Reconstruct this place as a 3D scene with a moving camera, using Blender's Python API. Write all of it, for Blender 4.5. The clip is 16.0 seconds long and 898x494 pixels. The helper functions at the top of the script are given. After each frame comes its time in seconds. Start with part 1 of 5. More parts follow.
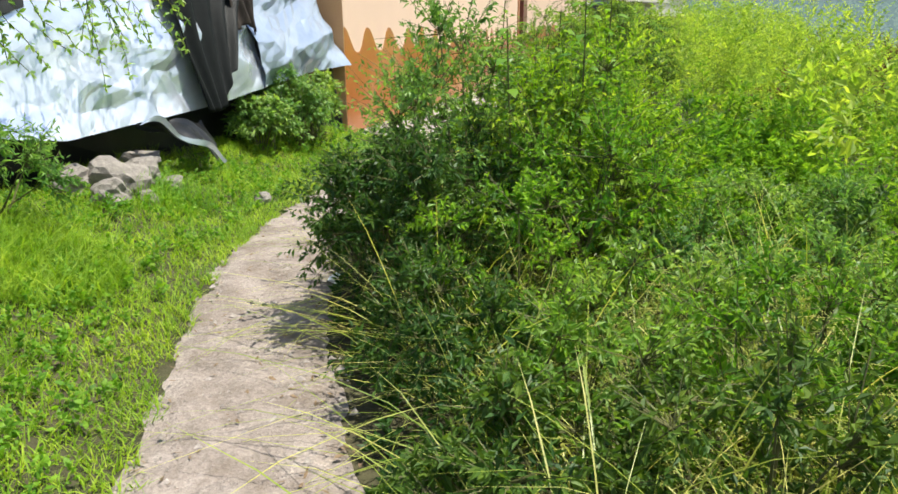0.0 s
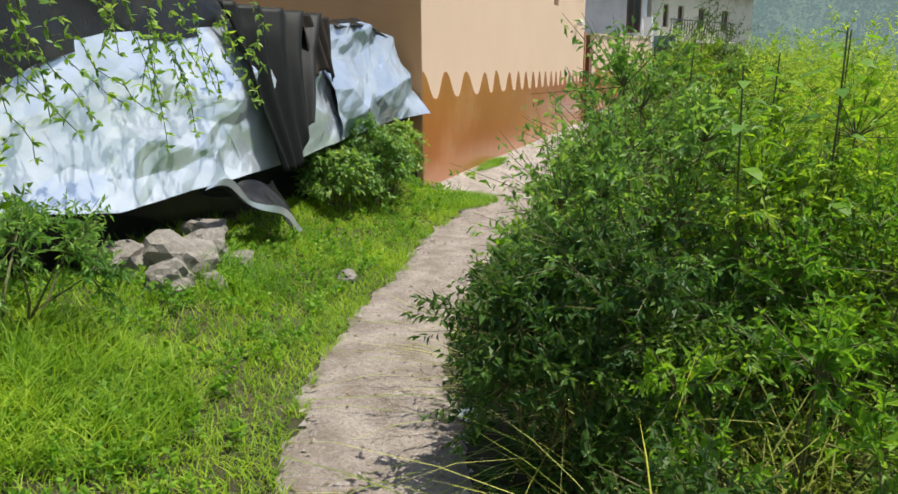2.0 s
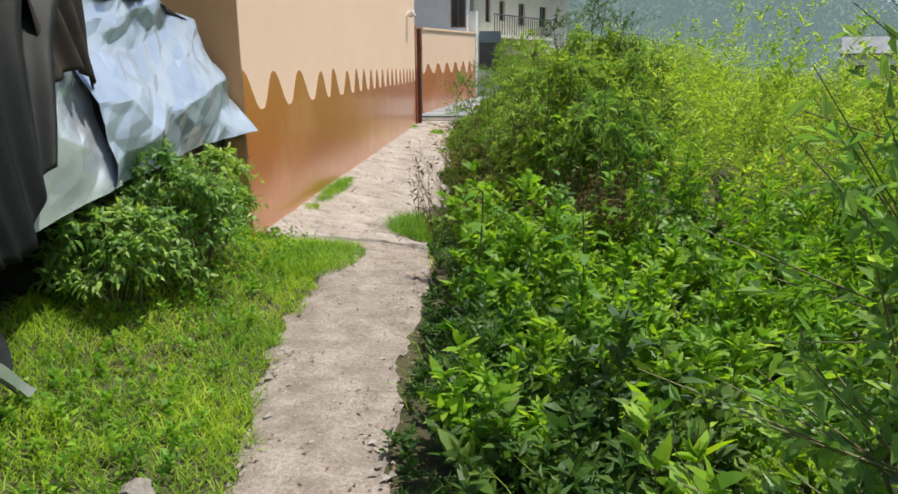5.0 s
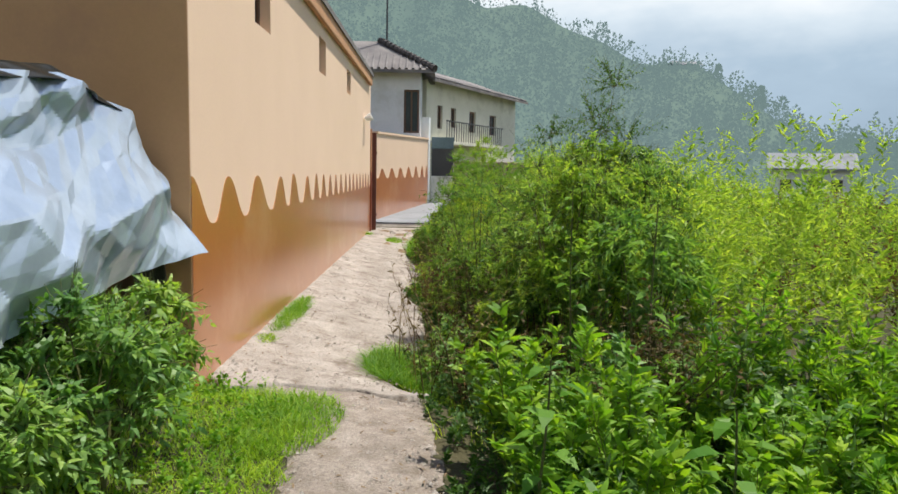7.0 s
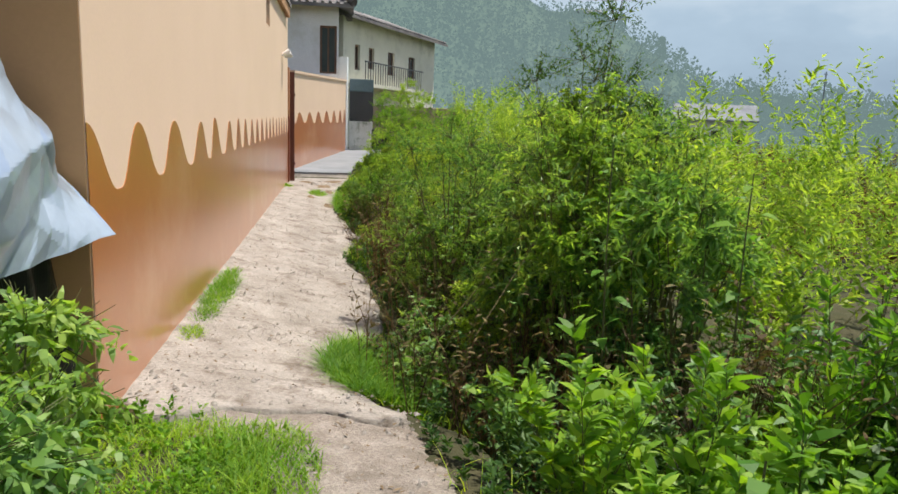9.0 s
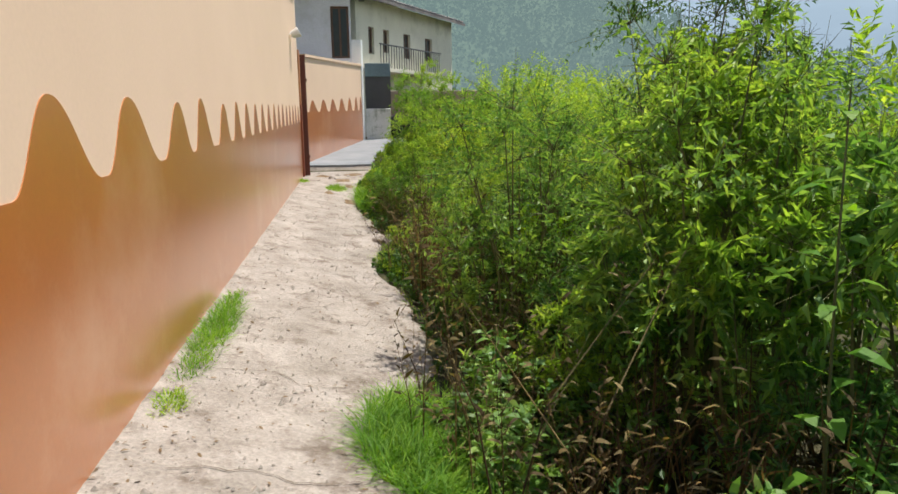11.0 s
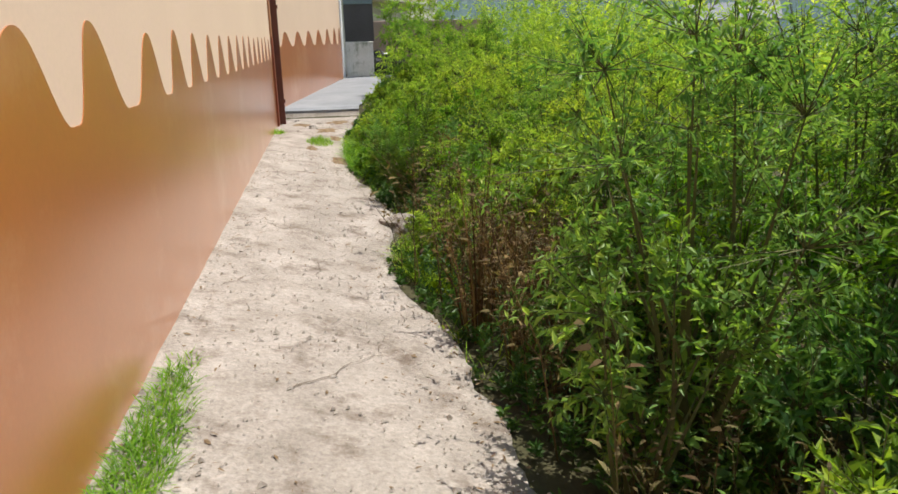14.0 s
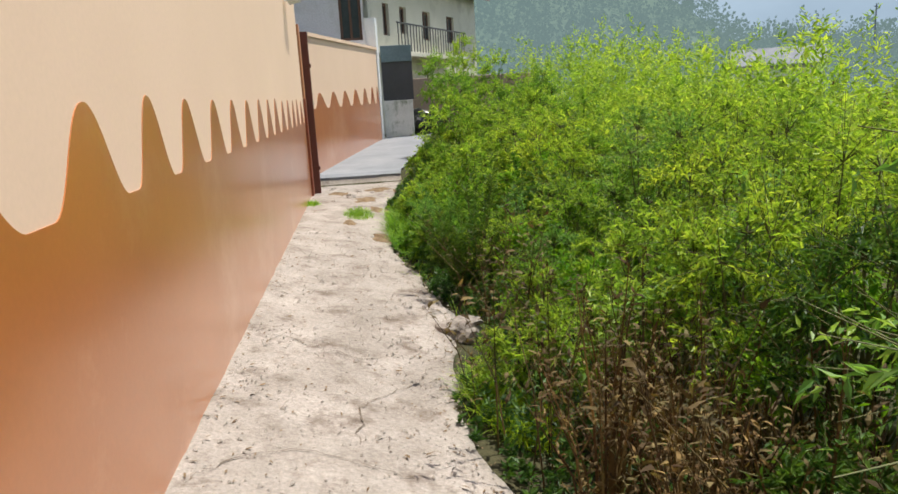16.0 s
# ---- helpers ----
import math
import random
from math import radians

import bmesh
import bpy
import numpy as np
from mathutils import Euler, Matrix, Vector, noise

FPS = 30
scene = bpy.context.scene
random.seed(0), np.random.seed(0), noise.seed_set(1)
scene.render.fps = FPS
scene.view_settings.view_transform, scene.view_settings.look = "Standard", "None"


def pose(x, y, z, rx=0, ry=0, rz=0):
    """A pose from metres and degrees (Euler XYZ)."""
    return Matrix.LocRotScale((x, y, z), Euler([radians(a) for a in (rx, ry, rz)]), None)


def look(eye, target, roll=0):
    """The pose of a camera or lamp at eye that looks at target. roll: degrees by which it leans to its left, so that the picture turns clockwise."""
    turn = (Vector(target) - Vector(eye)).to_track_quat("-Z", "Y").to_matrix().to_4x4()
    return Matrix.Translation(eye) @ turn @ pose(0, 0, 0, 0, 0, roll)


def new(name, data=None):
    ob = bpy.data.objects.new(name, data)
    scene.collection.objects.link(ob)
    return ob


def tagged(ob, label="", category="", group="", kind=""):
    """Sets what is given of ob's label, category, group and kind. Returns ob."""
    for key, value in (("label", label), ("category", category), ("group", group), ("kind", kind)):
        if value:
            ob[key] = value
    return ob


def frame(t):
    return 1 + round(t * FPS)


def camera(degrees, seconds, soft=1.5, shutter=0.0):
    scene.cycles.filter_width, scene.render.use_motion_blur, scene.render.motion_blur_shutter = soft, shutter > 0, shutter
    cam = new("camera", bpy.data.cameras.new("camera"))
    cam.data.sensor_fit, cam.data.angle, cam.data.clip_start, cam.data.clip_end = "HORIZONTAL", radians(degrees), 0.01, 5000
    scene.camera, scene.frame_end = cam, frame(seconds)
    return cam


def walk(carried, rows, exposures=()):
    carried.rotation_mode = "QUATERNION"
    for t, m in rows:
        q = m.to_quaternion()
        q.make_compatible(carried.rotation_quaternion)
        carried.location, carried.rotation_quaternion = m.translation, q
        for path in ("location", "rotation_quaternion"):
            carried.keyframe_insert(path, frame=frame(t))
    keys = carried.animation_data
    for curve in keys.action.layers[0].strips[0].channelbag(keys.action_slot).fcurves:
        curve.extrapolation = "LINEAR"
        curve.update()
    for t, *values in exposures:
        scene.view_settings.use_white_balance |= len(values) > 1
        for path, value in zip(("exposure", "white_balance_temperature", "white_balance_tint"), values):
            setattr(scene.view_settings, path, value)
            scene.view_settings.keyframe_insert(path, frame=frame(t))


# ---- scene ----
cam = camera(63.7, 16.0, 1.6)
PATH = [
    (0, (3.995, -9.186, 1.413), (3.48, -7.341, 0.837), -0.2),
    (0.5, (3.85, -9.0, 1.402), (3.213, -7.18, 0.873), -0.7),
    (1, (3.614, -8.692, 1.419), (2.98, -6.862, 0.92), -1.9),
    (1.5, (3.352, -8.476, 1.453), (2.694, -6.644, 0.992), -0.2),
    (2, (3.142, -8.249, 1.455), (2.514, -6.41, 0.982), -0.3),
    (2.5, (2.988, -8.014, 1.483), (2.371, -6.184, 0.963), -2.0),
    (3, (2.865, -7.672, 1.473), (2.233, -5.83, 1.017), -3.4),
    (3.2, (2.804, -7.5, 1.551), (2.235, -5.65, 1.048), -3.1),
    (5.5, (1.966, -5.698, 1.463), (1.852, -3.752, 1.016), -0.4),
    (6, (1.852, -5.487, 1.508), (1.734, -3.506, 1.26), 0.2),
    (6.5, (1.717, -5.153, 1.504), (1.677, -3.174, 1.218), 0.6),
    (7, (1.594, -4.714, 1.517), (1.629, -2.725, 1.309), 1.1),
    (7.5, (1.47, -4.343, 1.562), (1.627, -2.359, 1.372), 1.2),
    (8, (1.335, -4.032, 1.484), (1.593, -2.054, 1.343), 1.3),
    (8.2, (1.281, -3.943, 1.531), (1.548, -1.981, 1.249), 2.6),
    (10.3, (1.011, -2.29, 1.466), (1.362, -0.363, 1.059), 0.8),
    (10.5, (1.04, -2.137, 1.439), (1.333, -0.206, 1.006), -0.6),
    (11, (1.04, -1.823, 1.389), (1.284, 0.125, 1.007), -0.7),
    (11.5, (1.035, -1.445, 1.418), (1.215, 0.479, 0.902), -1.6),
    (12, (0.971, -1.025, 1.352), (1.193, 0.902, 0.868), -1.2),
    (12.5, (0.92, -0.662, 1.373), (1.147, 1.246, 0.817), -1.2),
    (13, (0.935, -0.251, 1.319), (1.302, 1.643, 0.791), -2.4),
    (13.5, (0.894, 0.092, 1.338), (1.218, 1.986, 0.785), 1.1),
    (14, (0.824, 0.514, 1.37), (1.125, 2.412, 0.816), -1.4),
    (14.5, (0.807, 0.834, 1.393), (1.061, 2.733, 0.819), -5.4),
    (15, (0.831, 1.298, 1.386), (1.132, 3.192, 0.819), -4.5),
    (15.5, (0.857, 1.591, 1.398), (1.09, 3.497, 0.839), -6.0),
    (16, (0.807, 1.986, 1.386), (1.015, 3.933, 0.977), -3.3),
]
walk(cam, [(t, look(e, g, r)) for t, e, g, r in PATH], [(0, 0.95), (0.35, 0.72), (0.8, 0.53), (16, 0.56)])

# ---- world, sun, exposure ----
SUN_DIR = Vector((0.29, 0.16, 0.94)).normalized()
world = bpy.data.worlds.new("sky")
scene.world = world
world.use_nodes = True
wn = world.node_tree.nodes
sky = wn.new("ShaderNodeTexSky")
sky.sky_type, sky.sun_disc = "NISHITA", False
sky.sun_elevation = math.asin(SUN_DIR.z)
sky.sun_rotation = math.atan2(SUN_DIR.x, SUN_DIR.y)
sky.dust_density, sky.air_density = 1.0, 1.0
world.node_tree.links.new(sky.outputs[0], wn["Background"].inputs[0])
wn["Background"].inputs[1].default_value = 0.11
sun = new("sun", bpy.data.lights.new("sun", "SUN"))
sun.data.energy, sun.data.angle, sun.data.color = 4.6, radians(0.53), (1.0, 0.95, 0.86)
sun.matrix_world = look(SUN_DIR * 50, (0, 0, 0))

# ---- materials ----
def mat_base(name, rough=0.8, spec=0.4, metal=0.0):
    m = bpy.data.materials.new(name)
    m.use_nodes = True
    b = m.node_tree.nodes["Principled BSDF"]
    b.inputs["Roughness"].default_value = rough
    b.inputs["Specular IOR Level"].default_value = spec
    b.inputs["Metallic"].default_value = metal
    return m, m.node_tree.nodes, m.node_tree.links, b


def ramp(nodes, stops):
    r = nodes.new("ShaderNodeValToRGB")
    e = r.color_ramp.elements
    while len(e) < len(stops):
        e.new(0.5)
    for el, (p, c) in zip(e, stops):
        el.position, el.color = p, (*c, 1)
    return r


def tex(nodes, links, coord, scale, detail=5.0, rough=0.6, stretch=None):
    n = nodes.new("ShaderNodeTexNoise")
    n.inputs["Scale"].default_value, n.inputs["Detail"].default_value, n.inputs["Roughness"].default_value = scale, detail, rough
    src = coord
    if stretch:
        mp = nodes.new("ShaderNodeMapping")
        mp.inputs["Scale"].default_value = stretch
        links.new(coord, mp.inputs[0])
        src = mp.outputs[0]
    links.new(src, n.inputs["Vector"])
    return n.outputs["Fac"]


def mixc(nodes, links, fac, a, b, mode="MIX"):
    n = nodes.new("ShaderNodeMix")
    n.data_type, n.blend_type = "RGBA", mode
    for sock, v in ((n.inputs["Factor"], fac), (n.inputs["A"], a), (n.inputs["B"], b)):
        if isinstance(v, (int, float)):
            sock.default_value = v
        elif isinstance(v, tuple):
            sock.default_value = (*v, 1)
        else:
            links.new(v, sock)
    return n.outputs["Result"]


def surface(name, c0, c1, scale=4.0, fine=60.0, rough=0.8, spec=0.35, bump=0.2, metal=0.0, stain=None, stain_scale=1.2, stretch=None, dist=0.01, grain=0.2):
    """Two-scale colour variation, stains of their own shape and fine relief, in metres."""
    m, nodes, links, b = mat_base(name, rough, spec, metal)
    co = nodes.new("ShaderNodeTexCoord").outputs["Object"]
    big = tex(nodes, links, co, scale, 6, 0.62, stretch)
    small = tex(nodes, links, co, fine, 4, 0.7)
    r = ramp(nodes, [(0.3, c0), (0.7, c1)])
    links.new(big, r.inputs[0])
    g = ramp(nodes, [(0.25, (1 - grain,) * 3), (0.75, (1 + 0.8 * grain,) * 3)])
    links.new(small, g.inputs[0])
    col = mixc(nodes, links, 1.0, r.outputs[0], g.outputs[0], "MULTIPLY")
    if stain:
        sf = tex(nodes, links, co, stain_scale, 8, 0.7, stretch)
        sr = ramp(nodes, [(0.52, (0, 0, 0)), (0.68, (1, 1, 1))])
        links.new(sf, sr.inputs[0])
        col = mixc(nodes, links, sr.outputs[0], col, stain)
    links.new(col, b.inputs["Base Color"])
    if bump:
        bn = nodes.new("ShaderNodeBump")
        bn.inputs["Strength"].default_value, bn.inputs["Distance"].default_value = bump, dist
        add = nodes.new("ShaderNodeMath")
        add.operation = "ADD"
        links.new(big, add.inputs[0])
        links.new(small, add.inputs[1])
        links.new(add.outputs[0], bn.inputs["Height"])
        links.new(bn.outputs[0], b.inputs["Normal"])
    return m


def leafy(name, dark, mid, light, rough=0.42, trans=0.35, spec=0.45):
    """Foliage: colour by island, part of the light passes through."""
    m, nodes, links, b = mat_base(name, rough, spec)
    geo = nodes.new("ShaderNodeNewGeometry")
    r = ramp(nodes, [(0.0, dark), (0.5, mid), (1.0, light)])
    links.new(geo.outputs["Random Per Island"], r.inputs[0])
    co = nodes.new("ShaderNodeTexCoord").outputs["Object"]
    patch = tex(nodes, links, co, 1.6, 4)
    pr = ramp(nodes, [(0.32, (0.6, 0.74, 0.65)), (0.68, (1.3, 1.18, 1.05))])
    links.new(patch, pr.inputs[0])
    col = mixc(nodes, links, 1.0, r.outputs[0], pr.outputs[0], "MULTIPLY")
    each = ramp(nodes, [(0.0, (0.66, 0.8, 0.85)), (0.5, (1.0, 1.0, 1.0)), (1.0, (1.28, 1.14, 0.9))])
    links.new(nodes.new("ShaderNodeObjectInfo").outputs["Random"], each.inputs[0])
    col = mixc(nodes, links, 1.0, col, each.outputs[0], "MULTIPLY")
    links.new(col, b.inputs["Base Color"])
    t = nodes.new("ShaderNodeBsdfTranslucent")
    warm = mixc(nodes, links, 1.0, col, (1.42, 1.42, 0.62), "MULTIPLY")
    links.new(warm, t.inputs[0])
    mx = nodes.new("ShaderNodeMixShader")
    mx.inputs[0].default_value = trans
    links.new(b.outputs[0], mx.inputs[1])
    links.new(t.outputs[0], mx.inputs[2])
    links.new(mx.outputs[0], nodes["Material Output"].inputs[0])
    return m


M = {}
M["peach"] = surface("peach_plaster", (0.7, 0.51, 0.37), (0.74, 0.545, 0.4), 0.7, 45, 0.8, 0.25, 0.02, grain=0.035)
# Gable colour is browner and darker than the peach plaster.
M["gable"] = surface("tan_gable_surface", (0.5, 0.27, 0.125), (0.56, 0.31, 0.15), 0.7, 45, 0.8, 0.25, 0.02, grain=0.04, stain=(0.46, 0.25, 0.13), stain_scale=0.9)
M["orange"] = surface("orange_paint", (0.42, 0.128, 0.027), (0.5, 0.16, 0.036), 0.9, 40, 0.34, 0.7, 0.02, stain=(0.54, 0.23, 0.1), stain_scale=0.8, grain=0.05)
M["orange"].node_tree.nodes["Principled BSDF"].inputs["Coat Weight"].default_value = 1.0
M["orange"].node_tree.nodes["Principled BSDF"].inputs["Coat Roughness"].default_value = 0.24
M["orange"].node_tree.nodes["Principled BSDF"].inputs["Coat IOR"].default_value = 1.6
M["brown_red"] = surface("red_brown_paint", (0.21, 0.05, 0.022), (0.27, 0.07, 0.03), 2, 50, 0.4, 0.5, 0.1)
M["rust"] = surface("orange_brown_paint", (0.42, 0.19, 0.09), (0.5, 0.23, 0.115), 2, 50, 0.5, 0.4, 0.1)
M["dark_red"] = surface("dark_red_metal", (0.12, 0.035, 0.022), (0.17, 0.05, 0.03), 3, 60, 0.5, 0.5, 0.1)
M["white_wall"] = surface("whitewash", (0.6, 0.62, 0.66), (0.72, 0.73, 0.76), 0.8, 30, 0.85, 0.3, 0.15, stain=(0.5, 0.51, 0.5), stain_scale=0.7)
M["cream_wall"] = surface("cream_plaster", (0.58, 0.56, 0.47), (0.68, 0.66, 0.56), 0.8, 30, 0.85, 0.3, 0.15, stain=(0.45, 0.44, 0.36))
M["white_paint"] = surface("white_paint", (0.74, 0.75, 0.76), (0.82, 0.82, 0.82), 2, 40, 0.6, 0.4, 0.08)
M["moss_white"] = surface("mossy_whitewash", (0.55, 0.56, 0.52), (0.7, 0.7, 0.68), 2, 30, 0.9, 0.3, 0.3, stain=(0.1, 0.14, 0.06), stain_scale=2.6)
M["wood_brown"] = surface("brown_wood", (0.1, 0.05, 0.03), (0.16, 0.085, 0.05), 3, 60, 0.6, 0.4, 0.2, stretch=(6, 6, 0.6))
M["dark_glass"] = surface("dark_window_glass", (0.02, 0.025, 0.03), (0.04, 0.045, 0.05), 1, 10, 0.08, 0.6, 0)
M["roof_tile"] = surface("grey_roof_tile", (0.12, 0.11, 0.11), (0.24, 0.22, 0.21), 1.5, 25, 0.85, 0.3, 0.4)
M["dark_tile"] = surface("dark_ridge_tile", (0.035, 0.032, 0.032), (0.08, 0.07, 0.068), 3, 30, 0.85, 0.3, 0.4)
M["fascia"] = surface("tan_eave_board", (0.46, 0.24, 0.12), (0.54, 0.29, 0.15), 1.5, 40, 0.7, 0.3, 0.1)
M["dark_metal"] = surface("dark_grey_sheet_metal", (0.035, 0.036, 0.04), (0.06, 0.06, 0.066), 1.2, 30, 0.5, 0.5, 0.1)
M["blue_concrete"] = surface("blue_grey_concrete", (0.12, 0.17, 0.19), (0.17, 0.23, 0.25), 1.5, 30, 0.85, 0.3, 0.2)
M["tan_wall"] = surface("tan_mud_wall", (0.3, 0.22, 0.17), (0.4, 0.3, 0.24), 1.5, 25, 0.9, 0.2, 0.3)
M["black_plastic"] = surface("black_plastic_sheet", (0.006, 0.007, 0.007), (0.014, 0.015, 0.014), 3, 30, 0.3, 0.3, 0.15)
M["tarp"] = surface("dark_green_net", (0.006, 0.008, 0.007), (0.012, 0.014, 0.013), 4, 120, 0.5, 0.12, 0.2)
M["rag"] = surface("dark_brown_cloth", (0.02, 0.016, 0.013), (0.045, 0.036, 0.029), 5, 150, 0.9, 0.2, 0.4)
# Same foil as below; a dull blue-grey reflection is put into its colour.
M["foil_tinted"] = surface("reflection_tinted_foil", (0.34, 0.41, 0.5), (0.48, 0.56, 0.66), 2, 9, 0.28, 0.5, 0.1, metal=0.55, dist=0.01, grain=0.08)
M["foil"] = surface("silver_foil", (0.62, 0.69, 0.78), (0.8, 0.86, 0.92), 2, 9, 0.24, 0.5, 0.1, metal=0.7, dist=0.01, grain=0.08)
M["stone"] = surface("pale_limestone", (0.15, 0.135, 0.115), (0.28, 0.255, 0.22), 5, 40, 0.9, 0.3, 0.6, dist=0.02)
M["soil"] = surface("field_soil", (0.035, 0.04, 0.016), (0.075, 0.065, 0.035), 1.5, 25, 0.95, 0.2, 0.5, dist=0.03)
M["dirt"] = surface("trodden_dirt", (0.18, 0.148, 0.12), (0.345, 0.297, 0.255), 5.0, 55, 0.93, 0.25, 0.9, stain=(0.17, 0.135, 0.105), stain_scale=3.6, dist=0.016, grain=0.4)
M["concrete"] = surface("weathered_concrete", (0.225, 0.197, 0.168), (0.38, 0.34, 0.302), 2.2, 46, 0.9, 0.25, 0.8, stain=(0.13, 0.1, 0.078), stain_scale=3.8, dist=0.012, grain=0.32)
M["apron"] = surface("smooth_grey_concrete", (0.17, 0.18, 0.195), (0.25, 0.26, 0.275), 1.2, 40, 0.85, 0.3, 0.2)
M["pebble"] = surface("path_pebble", (0.2, 0.17, 0.14), (0.5, 0.45, 0.4), 30, 80, 0.9, 0.3, 0.3)
M["crack"] = surface("crack_soil", (0.1, 0.08, 0.06), (0.16, 0.13, 0.1), 20, 80, 0.95, 0.2, 0.2)
M["litter"] = surface("dry_litter", (0.1, 0.065, 0.035), (0.24, 0.17, 0.1), 20, 80, 0.9, 0.2, 0.2)


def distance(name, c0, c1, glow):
    """Plain distance: the haze of the air is painted in as emission."""
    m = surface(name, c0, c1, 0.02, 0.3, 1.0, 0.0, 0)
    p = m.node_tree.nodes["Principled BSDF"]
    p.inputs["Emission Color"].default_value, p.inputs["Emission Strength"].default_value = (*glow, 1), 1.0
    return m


# Dark base colours; the bluish glow paints haze over hill and trees.
M["hill"] = distance("haze_glow_hillside", (0.025, 0.036, 0.024), (0.04, 0.052, 0.03), (0.115, 0.165, 0.165))
M["hill_tree"] = distance("haze_glow_woods", (0.008, 0.016, 0.01), (0.016, 0.026, 0.014), (0.115, 0.165, 0.165))
M["mist"] = distance("mist_glow_backdrop", (0.0, 0.0, 0.0), (0.0, 0.0, 0.0), (0.38, 0.46, 0.55))
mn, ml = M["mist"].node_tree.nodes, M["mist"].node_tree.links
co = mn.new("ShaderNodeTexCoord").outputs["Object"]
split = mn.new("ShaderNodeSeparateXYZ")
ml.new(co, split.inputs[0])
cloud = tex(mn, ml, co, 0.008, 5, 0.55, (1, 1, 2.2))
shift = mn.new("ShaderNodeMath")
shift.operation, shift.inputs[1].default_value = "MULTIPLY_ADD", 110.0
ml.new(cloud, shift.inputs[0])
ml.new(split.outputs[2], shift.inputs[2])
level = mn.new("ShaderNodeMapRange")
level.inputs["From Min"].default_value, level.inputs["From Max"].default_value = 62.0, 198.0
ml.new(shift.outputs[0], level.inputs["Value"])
# Emission paints the bright mist: blue-grey low down, near white higher up.
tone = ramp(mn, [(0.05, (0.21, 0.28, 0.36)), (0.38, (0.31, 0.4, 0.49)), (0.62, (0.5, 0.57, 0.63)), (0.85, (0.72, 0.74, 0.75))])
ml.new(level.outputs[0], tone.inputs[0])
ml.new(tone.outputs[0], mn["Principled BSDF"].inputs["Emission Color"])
M["white_plastic"] = surface("white_plastic", (0.7, 0.7, 0.7), (0.8, 0.8, 0.8), 3, 40, 0.4, 0.5, 0)
M["leaf_fine"] = leafy("fine_leaf", (0.13, 0.235, 0.036), (0.24, 0.37, 0.055), (0.38, 0.49, 0.09), 0.5, 0.55, 0.35)
M["leaf_broad"] = leafy("bright_broad_leaf", (0.09, 0.21, 0.02), (0.17, 0.33, 0.026), (0.29, 0.45, 0.04), 0.5, 0.48, 0.25)
M["leaf_cool"] = leafy("cool_green_leaf", (0.095, 0.2, 0.055), (0.17, 0.31, 0.075), (0.3, 0.44, 0.12), 0.48, 0.48, 0.38)
# Dark foliage; some bushes also get it to put shade into their colour.
M["leaf_dark"] = leafy("dark_and_shaded_leaf", (0.035, 0.085, 0.018), (0.065, 0.135, 0.024), (0.12, 0.2, 0.036), 0.5, 0.4, 0.3)
M["blade"] = leafy("grass_blade", (0.12, 0.24, 0.016), (0.2, 0.35, 0.024), (0.32, 0.44, 0.045), 0.55, 0.45, 0.3)
M["blade_pale"] = leafy("arching_grass_blade", (0.14, 0.22, 0.03), (0.26, 0.33, 0.07), (0.45, 0.47, 0.2), 0.4, 0.4, 0.4)
M["dry"] = leafy("dry_brown_weed", (0.06, 0.035, 0.018), (0.13, 0.085, 0.04), (0.26, 0.19, 0.09), 0.8, 0.25, 0.2)
M["stem"] = surface("green_stem", (0.06, 0.08, 0.02), (0.12, 0.11, 0.04), 8, 60, 0.7, 0.3, 0)

# ---- mesh helpers ----
def mesh_np(name, V, F):
    me = bpy.data.meshes.new(name)
    V, F = np.asarray(V, np.float32), np.asarray(F, np.int32)
    k = F.shape[1]
    me.vertices.add(len(V))
    me.vertices.foreach_set("co", V.ravel())
    me.loops.add(F.size)
    me.loops.foreach_set("vertex_index", F.ravel())
    me.polygons.add(len(F))
    me.polygons.foreach_set("loop_start", np.arange(0, F.size, k, dtype=np.int32))
    me.update(calc_edges=True)
    return me


def put_np(name, V, F, material, parent=None, smooth=False):
    me = mesh_np(name, V, F)
    me.materials.append(material)
    me.polygons.foreach_set("use_smooth", np.full(len(me.polygons), smooth))
    ob = new(name, me)
    ob.parent = parent
    return ob


def part(name, bm, material, parent=None, label=""):
    me = bpy.data.meshes.new(name)
    bm.normal_update()
    bm.to_mesh(me)
    bm.free()
    me.materials.append(material)
    ob = new(name, me)
    ob.parent = parent
    return tagged(ob, label)


def add_box(bm, x0, x1, y0, y1, z0, z1, bevel=0.0):
    r = bmesh.ops.create_cube(bm, size=1)
    vs = r["verts"]
    for v in vs:
        v.co = Vector((x0 + (v.co.x + .5) * (x1 - x0), y0 + (v.co.y + .5) * (y1 - y0), z0 + (v.co.z + .5) * (z1 - z0)))
    if bevel:
        es = {e for v in vs for e in v.link_edges}
        bmesh.ops.bevel(bm, geom=list(es), offset=bevel, segments=2, affect="EDGES", profile=0.6)
    return bm


def box(x0, x1, y0, y1, z0, z1, bevel=0.0):
    return add_box(bmesh.new(), x0, x1, y0, y1, z0, z1, bevel)


def empty(name, x=0, y=0, z=0, rz=0):
    ob = new(name)
    ob.matrix_world = pose(x, y, z, 0, 0, rz)
    return ob


def sstep(a, b, x):
    t = np.clip((x - a) / (b - a), 0, 1)
    return t * t * (3 - 2 * t)


